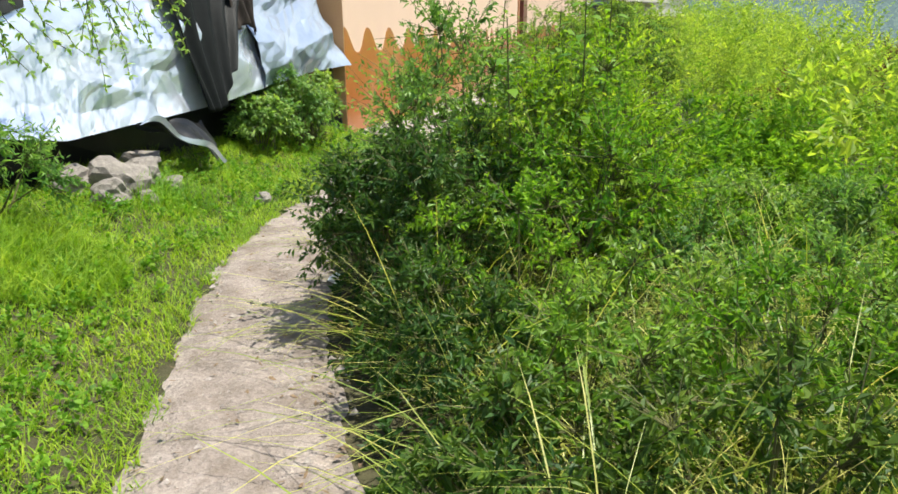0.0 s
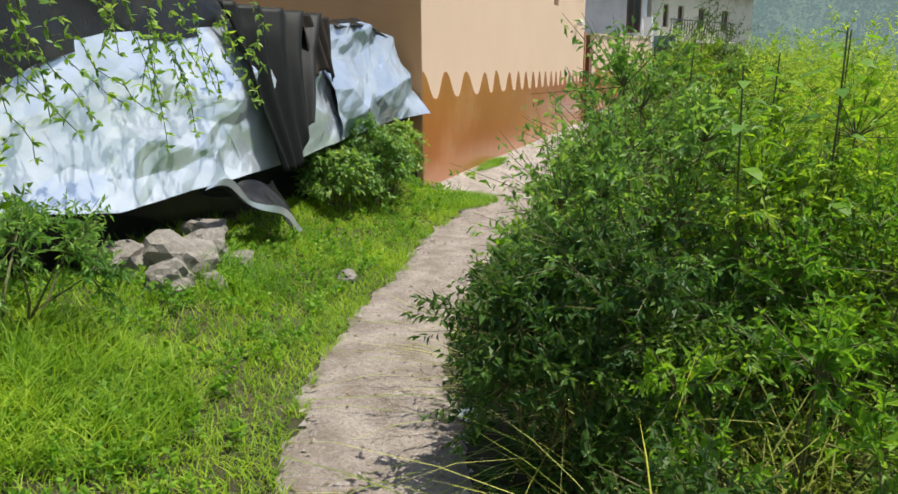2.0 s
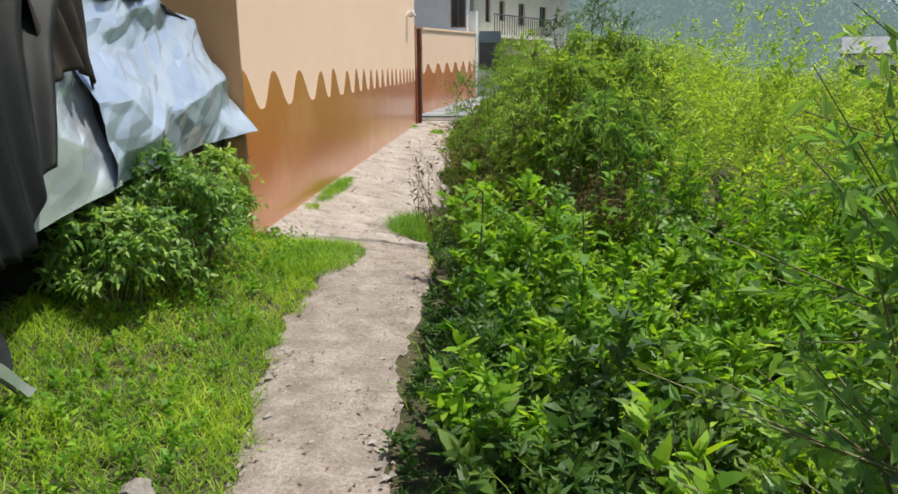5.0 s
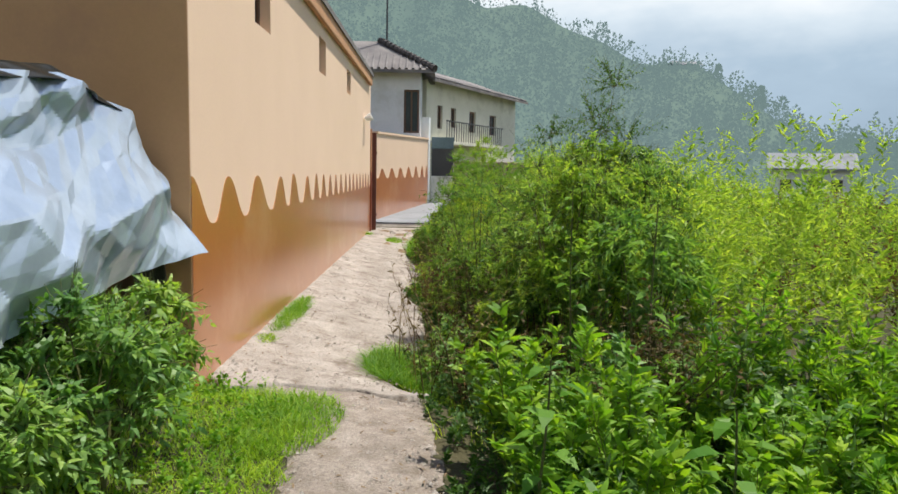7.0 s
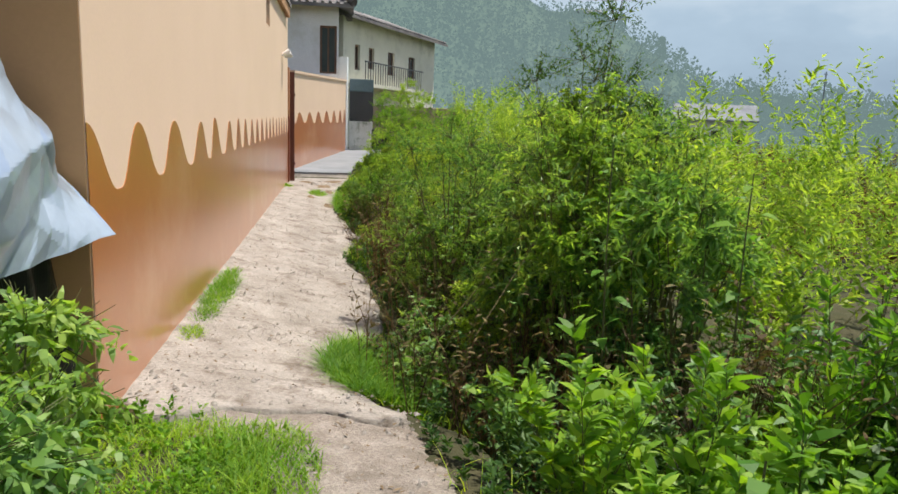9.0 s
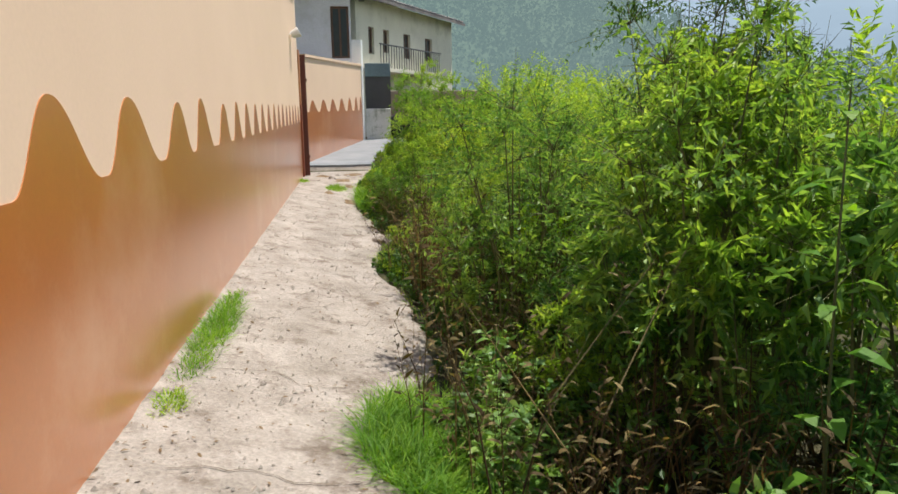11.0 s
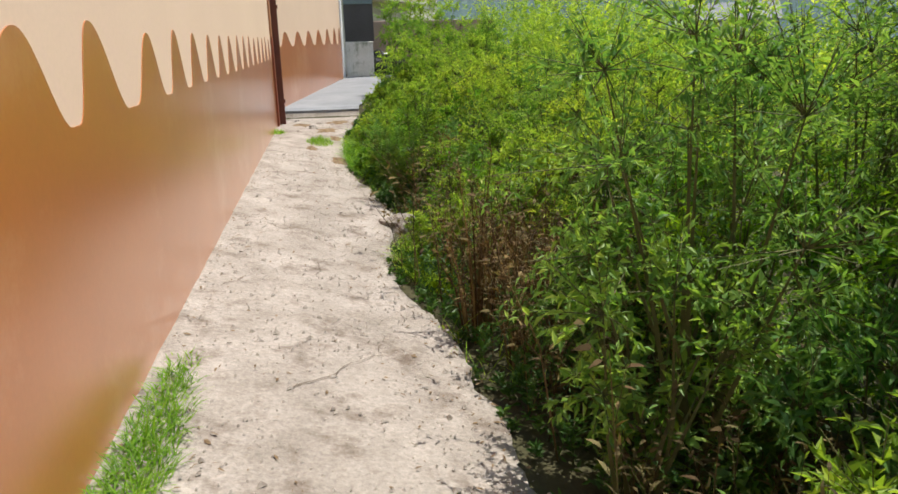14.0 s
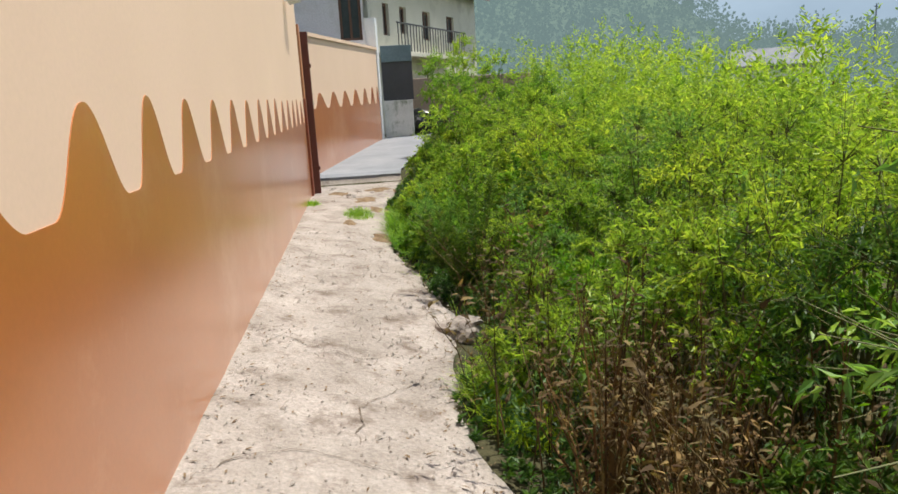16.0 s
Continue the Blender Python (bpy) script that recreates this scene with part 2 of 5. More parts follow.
def fnoise(x, y, f=1.0, seed=0):
    """Cheap smooth value made of crossing waves, about -1 to 1."""
    a = seed * 1.7
    return (np.sin(f * x * 1.31 + a + 1.9 * np.sin(f * y * 0.83 + a)) + np.sin(f * y * 1.73 - a + 1.4 * np.sin(f * x * 1.17 + 2 * a)) + np.sin(f * (x + y) * 2.31 + 3 * a)) / 3


# ---- the lie of the land ----
YL = (-16, -10.2, -7.54, -6.5, -5.45, -4.5, -3.36, -2.45, -0.94, -0.1, 0.2)
XL = (6.6, 3.8, 2.45, 1.9, 1.46, 1.24, 1.08, 0.9, 0.8, 0.78, 0.5)
YR = (-16, -10, -7.33, -6.26, -5.23, -4.53, -3.5, -2.5, -1.4, 0.3, 0.9, 1.5, 2.1, 2.5, 3, 4.2, 5.1, 5.6, 6.6, 7.1, 9.5, 11.5, 14, 21, 30)
XR = (7.6, 4.6, 3.17, 2.6, 2.1, 1.9, 1.68, 1.65, 1.65, 1.5, 1.1, 1.05, 1.25, 1.5, 1.46, 1.4, 1.14, 1.16, 1.3, 1.34, 1.0, 1.0, 1.35, 2.6, 4)


def path_left(y):
    return np.where(y > 0.2, -0.0026 * y, np.interp(y, YL, XL))


def path_right(y):
    return np.interp(y, YR, XR)


def gz(x, y):
    x, y = np.asarray(x, float), np.asarray(y, float)
    t = sstep(-1, 2, y) * (1 - sstep(9, 13.5, y))
    z = -0.19 * np.clip(x, 0, 1.6) * t
    z = z + 0.18 * sstep(13.95, 14.05, y) * sstep(-30, -20, -np.abs(x)) + 0.033 * np.clip(y - 14, 0, 20)
    d = x - path_right(y)
    z = z - 0.22 * sstep(0.0, 1.2, d) - 0.5 * sstep(2, 12, d)
    dl = path_left(y) - x
    z = z + (0.30 * sstep(0.1, 1.6, dl) + 0.02 * sstep(0, 0.25, dl)) * sstep(0.3, -0.5, y)
    far = np.hypot(x, y)
    z = z - 3.0 * sstep(25, 80, far) * sstep(2, 12, d)
    # Ditch added to deepen the shade in the hollow under the thicket.
    z = z - 0.4 * np.exp(-((d - 0.85) / 0.38) ** 2) * sstep(-0.9, 0.0, y) * (1 - sstep(2.2, 3.0, y))
    off = np.maximum(sstep(0, 0.5, d), sstep(0, 0.5, dl))
    return z + off * 0.035 * fnoise(x, y, 2.2, 1) + off * 0.015 * fnoise(x, y, 7.1, 2)


def grid_np(xs, ys, zf):
    X, Y = np.meshgrid(xs, ys)
    V = np.stack([X.ravel(), Y.ravel(), zf(X, Y).ravel()], 1)
    nx, ny = len(xs), len(ys)
    i = (np.arange(ny - 1)[:, None] * nx + np.arange(nx - 1)[None]).ravel()
    return V, np.stack([i, i + 1, i + nx + 1, i + nx], 1)


def spread(a, b, step, far):
    mid = np.arange(a, b + 1e-6, step)
    out = [step * 1.6]
    while sum(out) < far:
        out.append(out[-1] * 1.35)
    c = np.cumsum(out)
    return np.concatenate([(a - c)[::-1], mid, b + c])


V, F = grid_np(spread(-4, 9, 0.12, 900), spread(-14, 24, 0.14, 900), gz)
tagged(put_np("ground", V, F, M["soil"], smooth=True), "dark weedy soil ground reaching out to the valley", "ground", kind="structure")


def ribbon(y0, y1, n, k, left, right, lift, wob):
    ys = np.linspace(y0, y1, n)
    l = left(ys) + wob * fnoise(ys, ys * 0.7, 3.1, 3) + 0.4 * wob * fnoise(ys, ys * 1.3, 9.0, 4) + 0.25 * wob * fnoise(ys, ys * 1.1, 31.0, 4)
    r = right(ys) + wob * fnoise(ys, ys * 0.6, 2.7, 5) + 0.4 * wob * fnoise(ys, ys * 1.2, 8.0, 6) + 0.25 * wob * fnoise(ys, ys * 0.9, 29.0, 4)
    u = np.linspace(0, 1, k)
    X = l[:, None] * (1 - u) + r[:, None] * u
    Y = np.repeat(ys[:, None], k, 1)
    return X, Y, lift


def ribbon_mesh(X, Y, Z):
    n, k = X.shape
    V = np.stack([X.ravel(), Y.ravel(), Z.ravel()], 1)
    i = (np.arange(n - 1)[:, None] * k + np.arange(k - 1)[None]).ravel()
    return V, np.stack([i, i + 1, i + k + 1, i + k], 1)


# trodden dirt path up to the house corner
X, Y, _ = ribbon(-15.5, 0.9, 330, 28, lambda y: np.where(y > -0.1, 0.3, path_left(y)), path_right, 0, 0.05)
rim = np.minimum(1, 6 * np.minimum(np.linspace(0, 1, 28), np.linspace(1, 0, 28)))
Z = gz(X, Y) + 0.002 + 0.022 * rim + 0.008 * fnoise(X, Y, 9, 7) + 0.005 * fnoise(X, Y, 23, 8)
V, F = ribbon_mesh(X, Y, Z)
tagged(put_np("dirt_path", V, F, M["dirt"], smooth=True), "narrow trodden dirt footpath with pale dust", "path", kind="structure")

# concrete strip along the house wall
X, Y, _ = ribbon(0.25, 14.0, 280, 26, lambda y: -0.0026 * y - 0.07, path_right, 0, 0.045)
front = 0.16 * fnoise(X[0], X[0] * 0, 5, 9)
Y = Y + np.linspace(1, 0, 280)[:, None] ** 8 * front
Z = gz(X, Y) + 0.045 + 0.006 * fnoise(X, Y, 5, 3) + 0.004 * fnoise(X, Y, 15, 4)
V, F = ribbon_mesh(X, Y, Z)
nV = len(V)
rimi = np.concatenate([np.arange(26), np.arange(1, 280) * 26 + 25])
V = np.concatenate([V, V[rimi] - (0, 0, 0.12)])
low = nV + np.arange(len(rimi))
F = np.concatenate([F, np.stack([rimi[:-1], low[:-1], low[1:], rimi[1:]], 1)])
tagged(put_np("concrete_path", V, F, M["concrete"], smooth=True), "worn pale concrete footpath along the orange wall", "path", kind="structure")

# raised apron before the compound wall
X, Y, _ = ribbon(14.02, 22.5, 80, 14, lambda y: np.interp(y, (14, 20.4, 22.5), (-0.1, 1.28, 1.7)), path_right, 0, 0.02)
V, F = ribbon_mesh(X, Y, gz(X, Y) + 0.035)
n0 = len(V)
V = np.concatenate([V, V[:14] - (0, 0, 0.28)])
F = np.concatenate([F, np.stack([np.arange(13), n0 + np.arange(13), n0 + np.arange(1, 14), np.arange(1, 14)], 1)])
# Apron colour is darker and bluer than the footpath concrete.
tagged(put_np("apron", V, F, M["apron"]), "grey concrete apron, one step up, darker than the footpath", "pavement", kind="structure")

# ---- the long house with the painted dado ----
HOUSE = empty("house", 0, 0, 0, 0.15)
tagged(HOUSE, "long peach-plastered house with a wavy orange painted base", "house")


def wall_holes(u0, u1, z0, z1, t, holes):
    """Wall in the local plane x = 0 along y, thickness t towards -x, with rectangular openings."""
    us = sorted({u0, u1, *[h[0] for h in holes], *[h[1] for h in holes]})
    zs = sorted({z0, z1, *[h[2] for h in holes], *[h[3] for h in holes]})
    bm = bmesh.new()

    def solid(i, j):
        if not (0 <= i < len(us) - 1 and 0 <= j < len(zs) - 1):
            return False
        a, b = (us[i] + us[i + 1]) / 2, (zs[j] + zs[j + 1]) / 2
        return not any(h[0] < a < h[1] and h[2] < b < h[3] for h in holes)

    def quad(*p):
        bm.faces.new([bm.verts.new(q) for q in p])
    for i in range(len(us) - 1):
        for j in range(len(zs) - 1):
            if not solid(i, j):
                continue
            a, b, c, d = us[i], us[i + 1], zs[j], zs[j + 1]
            quad((0, a, c), (0, b, c), (0, b, d), (0, a, d))
            quad((-t, a, c), (-t, a, d), (-t, b, d), (-t, b, c))
            if not solid(i - 1, j):
                quad((0, a, c), (0, a, d), (-t, a, d), (-t, a, c))
            if not solid(i + 1, j):
                quad((0, b, c), (-t, b, c), (-t, b, d), (0, b, d))
            if not solid(i, j - 1):
                quad((0, a, c), (-t, a, c), (-t, b, c), (0, b, c))
            if not solid(i, j + 1):
                quad((0, a, d), (0, b, d), (-t, b, d), (-t, a, d))
    bmesh.ops.remove_doubles(bm, verts=bm.verts, dist=1e-4)
    return bm


WIN = [(1.72, 2.31, 2.77, 3.25), (5.17, 5.76, 2.82, 3.29), (8.2, 8.75, 2.86, 3.27)]
part("wall", wall_holes(0.0, 12.8, -0.3, 3.72, 0.22, WIN), M["peach"], HOUSE)


def band(y0, y1, z0, peaks, zp, zv, step=0.02, x=0.004):
    """Painted dado with a wavy upper edge: steep before each crest, sloping after it."""
    ys = np.arange(y0, y1 + step / 2, step)
    z = np.empty_like(ys)
    gaps = np.diff(np.concatenate([[peaks[0] - 0.85], peaks, [peaks[-1] + 0.6]]))
    for i, y in enumerate(ys):
        k = int(np.argmin(np.abs(peaks - y + np.where(peaks > y, -0.03, 0.03))))
        g = gaps[k] if y < peaks[k] else gaps[k + 1]
        d = (y - peaks[k]) / g
        q = 1.0 if k < 4 else 0.9
        w = np.clip(abs(d) / (0.4 * q if d < 0 else 0.52 * q), 0, 1)
        s = (0.5 - 0.5 * math.cos(math.pi * min(1, w))) ** 1.1
        z[i] = zp[k] + (zv - zp[k]) * s
    n = len(ys)
    V = np.concatenate([np.stack([ys * 0 + x, ys, ys * 0 + z0], 1), np.stack([ys * 0 + x, ys, z], 1), np.stack([ys * 0, ys, z], 1)])
    i = np.arange(n - 1)
    F = np.concatenate([np.stack([i, i + 1, n + i + 1, n + i], 1), np.stack([n + i, n + i + 1, 2 * n + i + 1, 2 * n + i], 1)])
    return V, F


rng = np.random.default_rng(4)
PEAKS = np.concatenate([[-0.02, 0.845, 1.741, 2.714, 3.377, 4.265, 4.928, 5.541, 6.2], 6.82 + 0.61 * np.arange(11) + rng.normal(0, 0.02, 11)])
V, F = band(0.0, 12.8, -0.3, PEAKS, 1.445 + rng.normal(0, 0.008, len(PEAKS)), 1.12)
put_np("painted_dado", V, F, M["orange"], HOUSE)
tagged(HOUSE.children[-1], "glossy orange painted base with wavy top")
for a, b, c, d in WIN:
    w = part("window", wall_holes(a, b, c, d, 0.05, [(a + 0.05, b - 0.05, c + 0.05, d - 0.05)]), M["wood_brown"], HOUSE)
    w.location.x = -0.1
    part("pane", box(-0.026, -0.02, a + 0.05, b - 0.05, c + 0.05, d - 0.05), M["dark_glass"], w)
    part("mullion", box(-0.04, -0.005, (a + b) / 2 - 0.015, (a + b) / 2 + 0.015, c + 0.05, d - 0.05), M["wood_brown"], w)
# gable end, far end and back
for y0, y1, xe in ((-0.008, 0.0, -0.004), (12.58, 12.8, -0.22)):
    prof = [(-6.0, -0.3), (xe, -0.3), (xe, 3.66), (-3.1, 4.9), (-6.0, 3.72)]
    bm = bmesh.new()
    a = [bm.verts.new((x, y0, z)) for x, z in prof]
    b = [bm.verts.new((x, y1, z)) for x, z in prof]
    bm.faces.new(a)
    bm.faces.new(b[::-1])
    for i in range(5):
        bm.faces.new((a[i], b[i], b[(i + 1) % 5], a[(i + 1) % 5]))
    bmesh.ops.recalc_face_normals(bm, faces=bm.faces)
    part("gable_wall", bm, M["gable"], HOUSE, "tan gable wall, browner than the long wall")
part("back_wall", box(-6.2, -6.0, 0, 13, -0.3, 3.72), M["peach"], HOUSE)
part("ceiling", box(-6.0, -0.22, 0.22, 12.78, 3.6, 3.7), M["peach"], HOUSE)
bm = bmesh.new()
for s in (1, -1):
    e = 0.1 if s > 0 else -6.3
    a = [(e, 3.66), (-3.1, 4.96), (-3.1, 5.04), (e, 3.74)]
    v0 = [bm.verts.new((x, -0.15, z)) for x, z in a]
    v1 = [bm.verts.new((x, 12.5, z)) for x, z in a]
    bm.faces.new(v0)
    bm.faces.new(v1[::-1])
    for i in range(4):
        bm.faces.new((v0[i], v1[i], v1[(i + 1) % 4], v0[(i + 1) % 4]))
bmesh.ops.recalc_face_normals(bm, faces=bm.faces)
part("roof", bm, M["roof_tile"], HOUSE)
part("eave_board", box(0.004, 0.075, -0.12, 12.45, 3.47, 3.68, 0.012), M["fascia"], HOUSE, "tan eave board")
bm = box(-0.3, 0.03, 12.805, 13.0, 1.46, 2.5, 0.01)
pil = part("pilaster", bm, M["rust"], HOUSE, "orange-brown corner pilaster")
part("pilaster_base", box(-0.3, 0.035, 12.805, 13.01, -0.3, 1.458, 0.01), M["brown_red"], pil)

# ---- gate post, compound wall ----
g = empty("gate_post", -0.03, 13.1, 0, 0)
part("post", box(-0.03, 0.12, 0, 0.07, 0, 2.42, 0.008), M["dark_red"], g)
part("hinge", box(0.0, 0.14, -0.012, 0.0, 1.9, 1.96, 0.003), M["dark_red"], g)
part("hinge", box(0.0, 0.14, -0.012, 0.0, 0.4, 0.46, 0.003), M["dark_red"], g)
tagged(g, "dark red metal gate post beside the house corner", "gate post")

ang = math.degrees(math.atan2(1.25, 6.1))
CW = empty("compound_wall", 0.0, 14.3, 0.0, -ang)
tagged(CW, "low peach compound wall with orange wavy base", "wall")
bm = bmesh.new()
add_box(bm, -0.2, 0, 0, 6.2, 0.0, 2.5)
for v in bm.verts:
    if v.co.z > 1:
        v.co.z = 2.46 + 0.02 * v.co.y
part("wall", bm, M["peach"], CW)
V, F = band(0, 6.2, 0.0, np.array([0.5, 1.5, 2.45, 3.45, 4.45, 5.35, 6.0]), np.array([1.56, 1.58, 1.6, 1.63, 1.66, 1.69, 1.7]), 1.3)
put_np("painted_dado", V, F, M["orange"], CW)
bm = bmesh.new()
add_box(bm, -0.23, 0.03, 0, 6.2, 2.5, 2.56)
for v in bm.verts:
    v.co.z += -0.04 + 0.02 * v.co.y
part("coping", bm, M["peach"], CW)
part("end_pier", box(-0.42, 0.03, 6.2, 6.45, 0.2, 3.35, 0.01), M["white_paint"], CW, "white painted end pier")

# gateway beyond: mossy block, dark sheet, beam
gw = empty("gateway", 1.42, 20.7, 0.3)
part("base_block", box(-0.05, 0.68, 0, 0.3, -0.1, 1.05, 0.02), M["moss_white"], gw, "whitewashed block with green moss")
part("sheet", box(-0.05, 0.72, 0.1, 0.14, 1.05, 2.0, 0.004), M["dark_metal"], gw, "dark grey metal sheet")
part("beam", box(-0.05, 0.72, 0.05, 0.3, 2.0, 2.4, 0.015), M["blue_concrete"], gw, "blue-grey concrete beam")
tagged(gw, "blocked gateway with mossy base and dark metal sheet", "gateway")
lw = empty("low_wall", 2.2, 22.2, 0.2)
part("masonry", box(0, 3.5, 0, 0.25, -0.2, 1.7, 0.03), M["tan_wall"], lw)
tagged(lw, "low tan mud wall behind the rubbish", "wall")

# spotlight on the wall end
sp = empty("wall_lamp", -0.05, 11.3, 2.62)
part("bracket", box(-0.06, 0.1, -0.02, 0.02, 0.0, 0.03, 0.004), M["white_plastic"], sp)
for dy in (-0.12, 0.12):
    bm = bmesh.new()
    bmesh.ops.create_cone(bm, cap_ends=True, segments=16, radius1=0.045, radius2=0.075, depth=0.14, matrix=pose(0.12, dy, 0.03, 0, 65, 0))
    part("lamp_head", bm, M["white_plastic"], sp)
tagged(sp, "small white twin spotlight fixed on the peach wall", "lamp")

# ---- houses beyond ----
def far_house(name, x0, x1, y0, y1, z0, z1, wallm, windows, label, rise=1.1, hip=0.0):
    h = empty(name, x0, y0, 0)
    W, D = x1 - x0, y1 - y0
    bm = wall_holes(0, W, z0, z1, 0.2, windows)
    bmesh.ops.transform(bm, matrix=pose(0, 0, 0, 0, 0, -90), verts=bm.verts)
    part("front_wall", bm, wallm, h)
    part("side_wall", box(W - 0.2, W, 0.2, D, z0, z1), wallm, h)
    part("side_wall", box(0, 0.2, 0.2, D, z0, z1), wallm, h)
    part("rear_wall", box(0.2, W - 0.2, D - 0.2, D, z0, z1), wallm, h)
    for a, b, c, d in windows:
        bm = bmesh.new()
        t = 0.06
        for q in ((a, a + t, c, d), (b - t, b, c, d), (a + t, b - t, c, c + t), (a + t, b - t, d - t, d), ((a + b) / 2 - .025, (a + b) / 2 + .025, c + t, d - t)):
            add_box(bm, q[0], q[1], 0.08, 0.14, q[2], q[3])
        wf = part("window", bm, M["wood_brown"], h)
        part("pane", box(a + t, b - t, 0.1, 0.11, c + t, d - t), M["dark_glass"], wf)
    bm = bmesh.new()
    e, yr = 0.45, D / 2
    for sgn in (1, -1):
        ya = -e if sgn > 0 else D + e
        prof = [(ya, z1 - 0.12), (yr, z1 + rise), (yr, z1 + rise + 0.1), (ya, z1 - 0.02)]
        v0 = [bm.verts.new((-e, y, z)) for y, z in prof]
        v1 = [bm.verts.new((W + e - (hip if y == yr else 0), y, z)) for y, z in prof]
        bm.faces.new(v0)
        bm.faces.new(v1[::-1])
        for i in range(4):
            bm.faces.new((v0[i], v1[i], v1[(i + 1) % 4], v0[(i + 1) % 4]))
    if hip:
        bm.faces.new([bm.verts.new(p) for p in ((W + e, -e, z1 - 0.05), (W + e, D + e, z1 - 0.05), (W + e - hip, yr, z1 + rise + 0.06))])
    bmesh.ops.recalc_face_normals(bm, faces=bm.faces)
    roof = part("roof", bm, M["roof_tile"], h)
    bm = bmesh.new()
    n = int((W + 2 * e) / 0.22)
    for i in range(n):
        x = -e + 0.11 + i * 0.22
        q = min(1.0, (W + e - x) / hip) if hip else 1.0
        bmesh.ops.create_cone(bm, cap_ends=True, segments=6, radius1=0.05, radius2=0.05, depth=math.hypot(yr + e, rise) * q,
                              matrix=Matrix.Translation((x, -e + (yr + e) * q / 2, z1 + rise * q / 2)) @ Matrix.Rotation(-math.atan2(yr + e, rise), 4, "X"))
    tagged(part("tile_rows", bm, M["roof_tile"], roof), kind="stuff")
    if hip:
        a, b = Vector((W + e, -e, z1 + 0.02)), Vector((W + e - hip, yr, z1 + rise + 0.14))
        for i in range(14):
            p = a.lerp(b, (i + 0.5) / 14)
            bm = bmesh.new()
            bmesh.ops.create_cone(bm, cap_ends=True, segments=8, radius1=0.13, radius2=0.1, depth=(b - a).length / 13, matrix=Matrix.Translation(p) @ (b - a).to_track_quat("Z", "Y").to_matrix().to_4x4())
            part("ridge_tile", bm, M["dark_tile"], roof)
    return tagged(h, label, "house")


far_house("white_house", -5.5, 1.0, 19.3, 21.5, 0, 4.75, M["white_wall"], [(5.95, 6.45, 2.75, 4.15)], "whitewashed village house with a grey tiled roof", 1.0, 1.9)
fh = far_house("cream_house", 0.0, 8.5, 0, 5, 0, 4.8, M["cream_wall"], [(0.85, 1.25, 3.1, 3.95), (1.95, 2.4, 3.2, 3.95), (3.6, 4.2, 3.1, 3.95), (5.6, 6.3, 3.1, 3.95)], "cream house with tiled roof and a railed balcony", 0.9)
fh.matrix_world = pose(1.15, 21.7, 0, 0, 0, 62)
part("balcony_slab", box(0.3, 5.5, -0.7, 0, 2.5, 2.62, 0.01), M["cream_wall"], fh)
for i in range(26):
    part("baluster", box(0.33 + i * 0.2, 0.35 + i * 0.2, -0.68, -0.66, 2.62, 3.32), M["dark_metal"], fh)
part("handrail", box(0.3, 5.5, -0.69, -0.645, 3.32, 3.36, 0.005), M["dark_metal"], fh)

pole = empty("antenna_pole", -0.2, 20.4, 5.4)
bm = bmesh.new()
bmesh.ops.create_cone(bm, cap_ends=True, segments=8, radius1=0.035, radius2=0.025, depth=4.0, matrix=Matrix.Translation((0, 0, 2.0)))
part("pole", bm, M["dark_metal"], pole)
part("crossbar", box(-0.3, 0.3, -0.015, 0.015, 3.4, 3.43), M["dark_metal"], pole)
part("foot", box(-0.08, 0.08, -0.08, 0.08, -0.1, 0.06, 0.01), M["dark_metal"], pole)
tagged(pole, "thin dark antenna pole standing on the roof", "pole")

# ---- plants: vectorised builders ----
def unit(v):
    return v / np.maximum(np.linalg.norm(v, axis=-1, keepdims=True), 1e-9)


def leaf_mesh(P, D, L, W, rng, droop=0.25, roll=0.7, fine=True):
    """Leaves: base P, direction D, length L, width W; bent along the midrib."""
    n = len(P)
    D = unit(D)
    up = np.tile((0.0, 0.0, 1.0), (n, 1)) + rng.normal(0, roll, (n, 3))
    S = unit(np.cross(D, up))
    N = np.cross(S, D)
    L, W = L[:, None], W[:, None]
    if fine:
        a = P + D * L * 0.32 + N * L * 0.04
        b = P + D * L * 0.68 - N * L * droop * 0.35
        tip = P + D * L - N * L * droop
        V = np.stack([P, a + S * W * 0.5, b + S * W * 0.4, tip, b - S * W * 0.4, a - S * W * 0.5], 1)
        idx = np.array([(0, 5, 1), (1, 5, 4), (1, 4, 2), (2, 4, 3)])
    else:
        m = P + D * L * 0.45
        V = np.stack([P, m + S * W * 0.5, P + D * L - N * L * droop, m - S * W * 0.5], 1)
        idx = np.array([(0, 3, 2), (0, 2, 1)])
    k = V.shape[1]
    F = (np.arange(n)[:, None, None] * k + idx[None]).reshape(-1, 3)
    return V.reshape(-1, 3), F


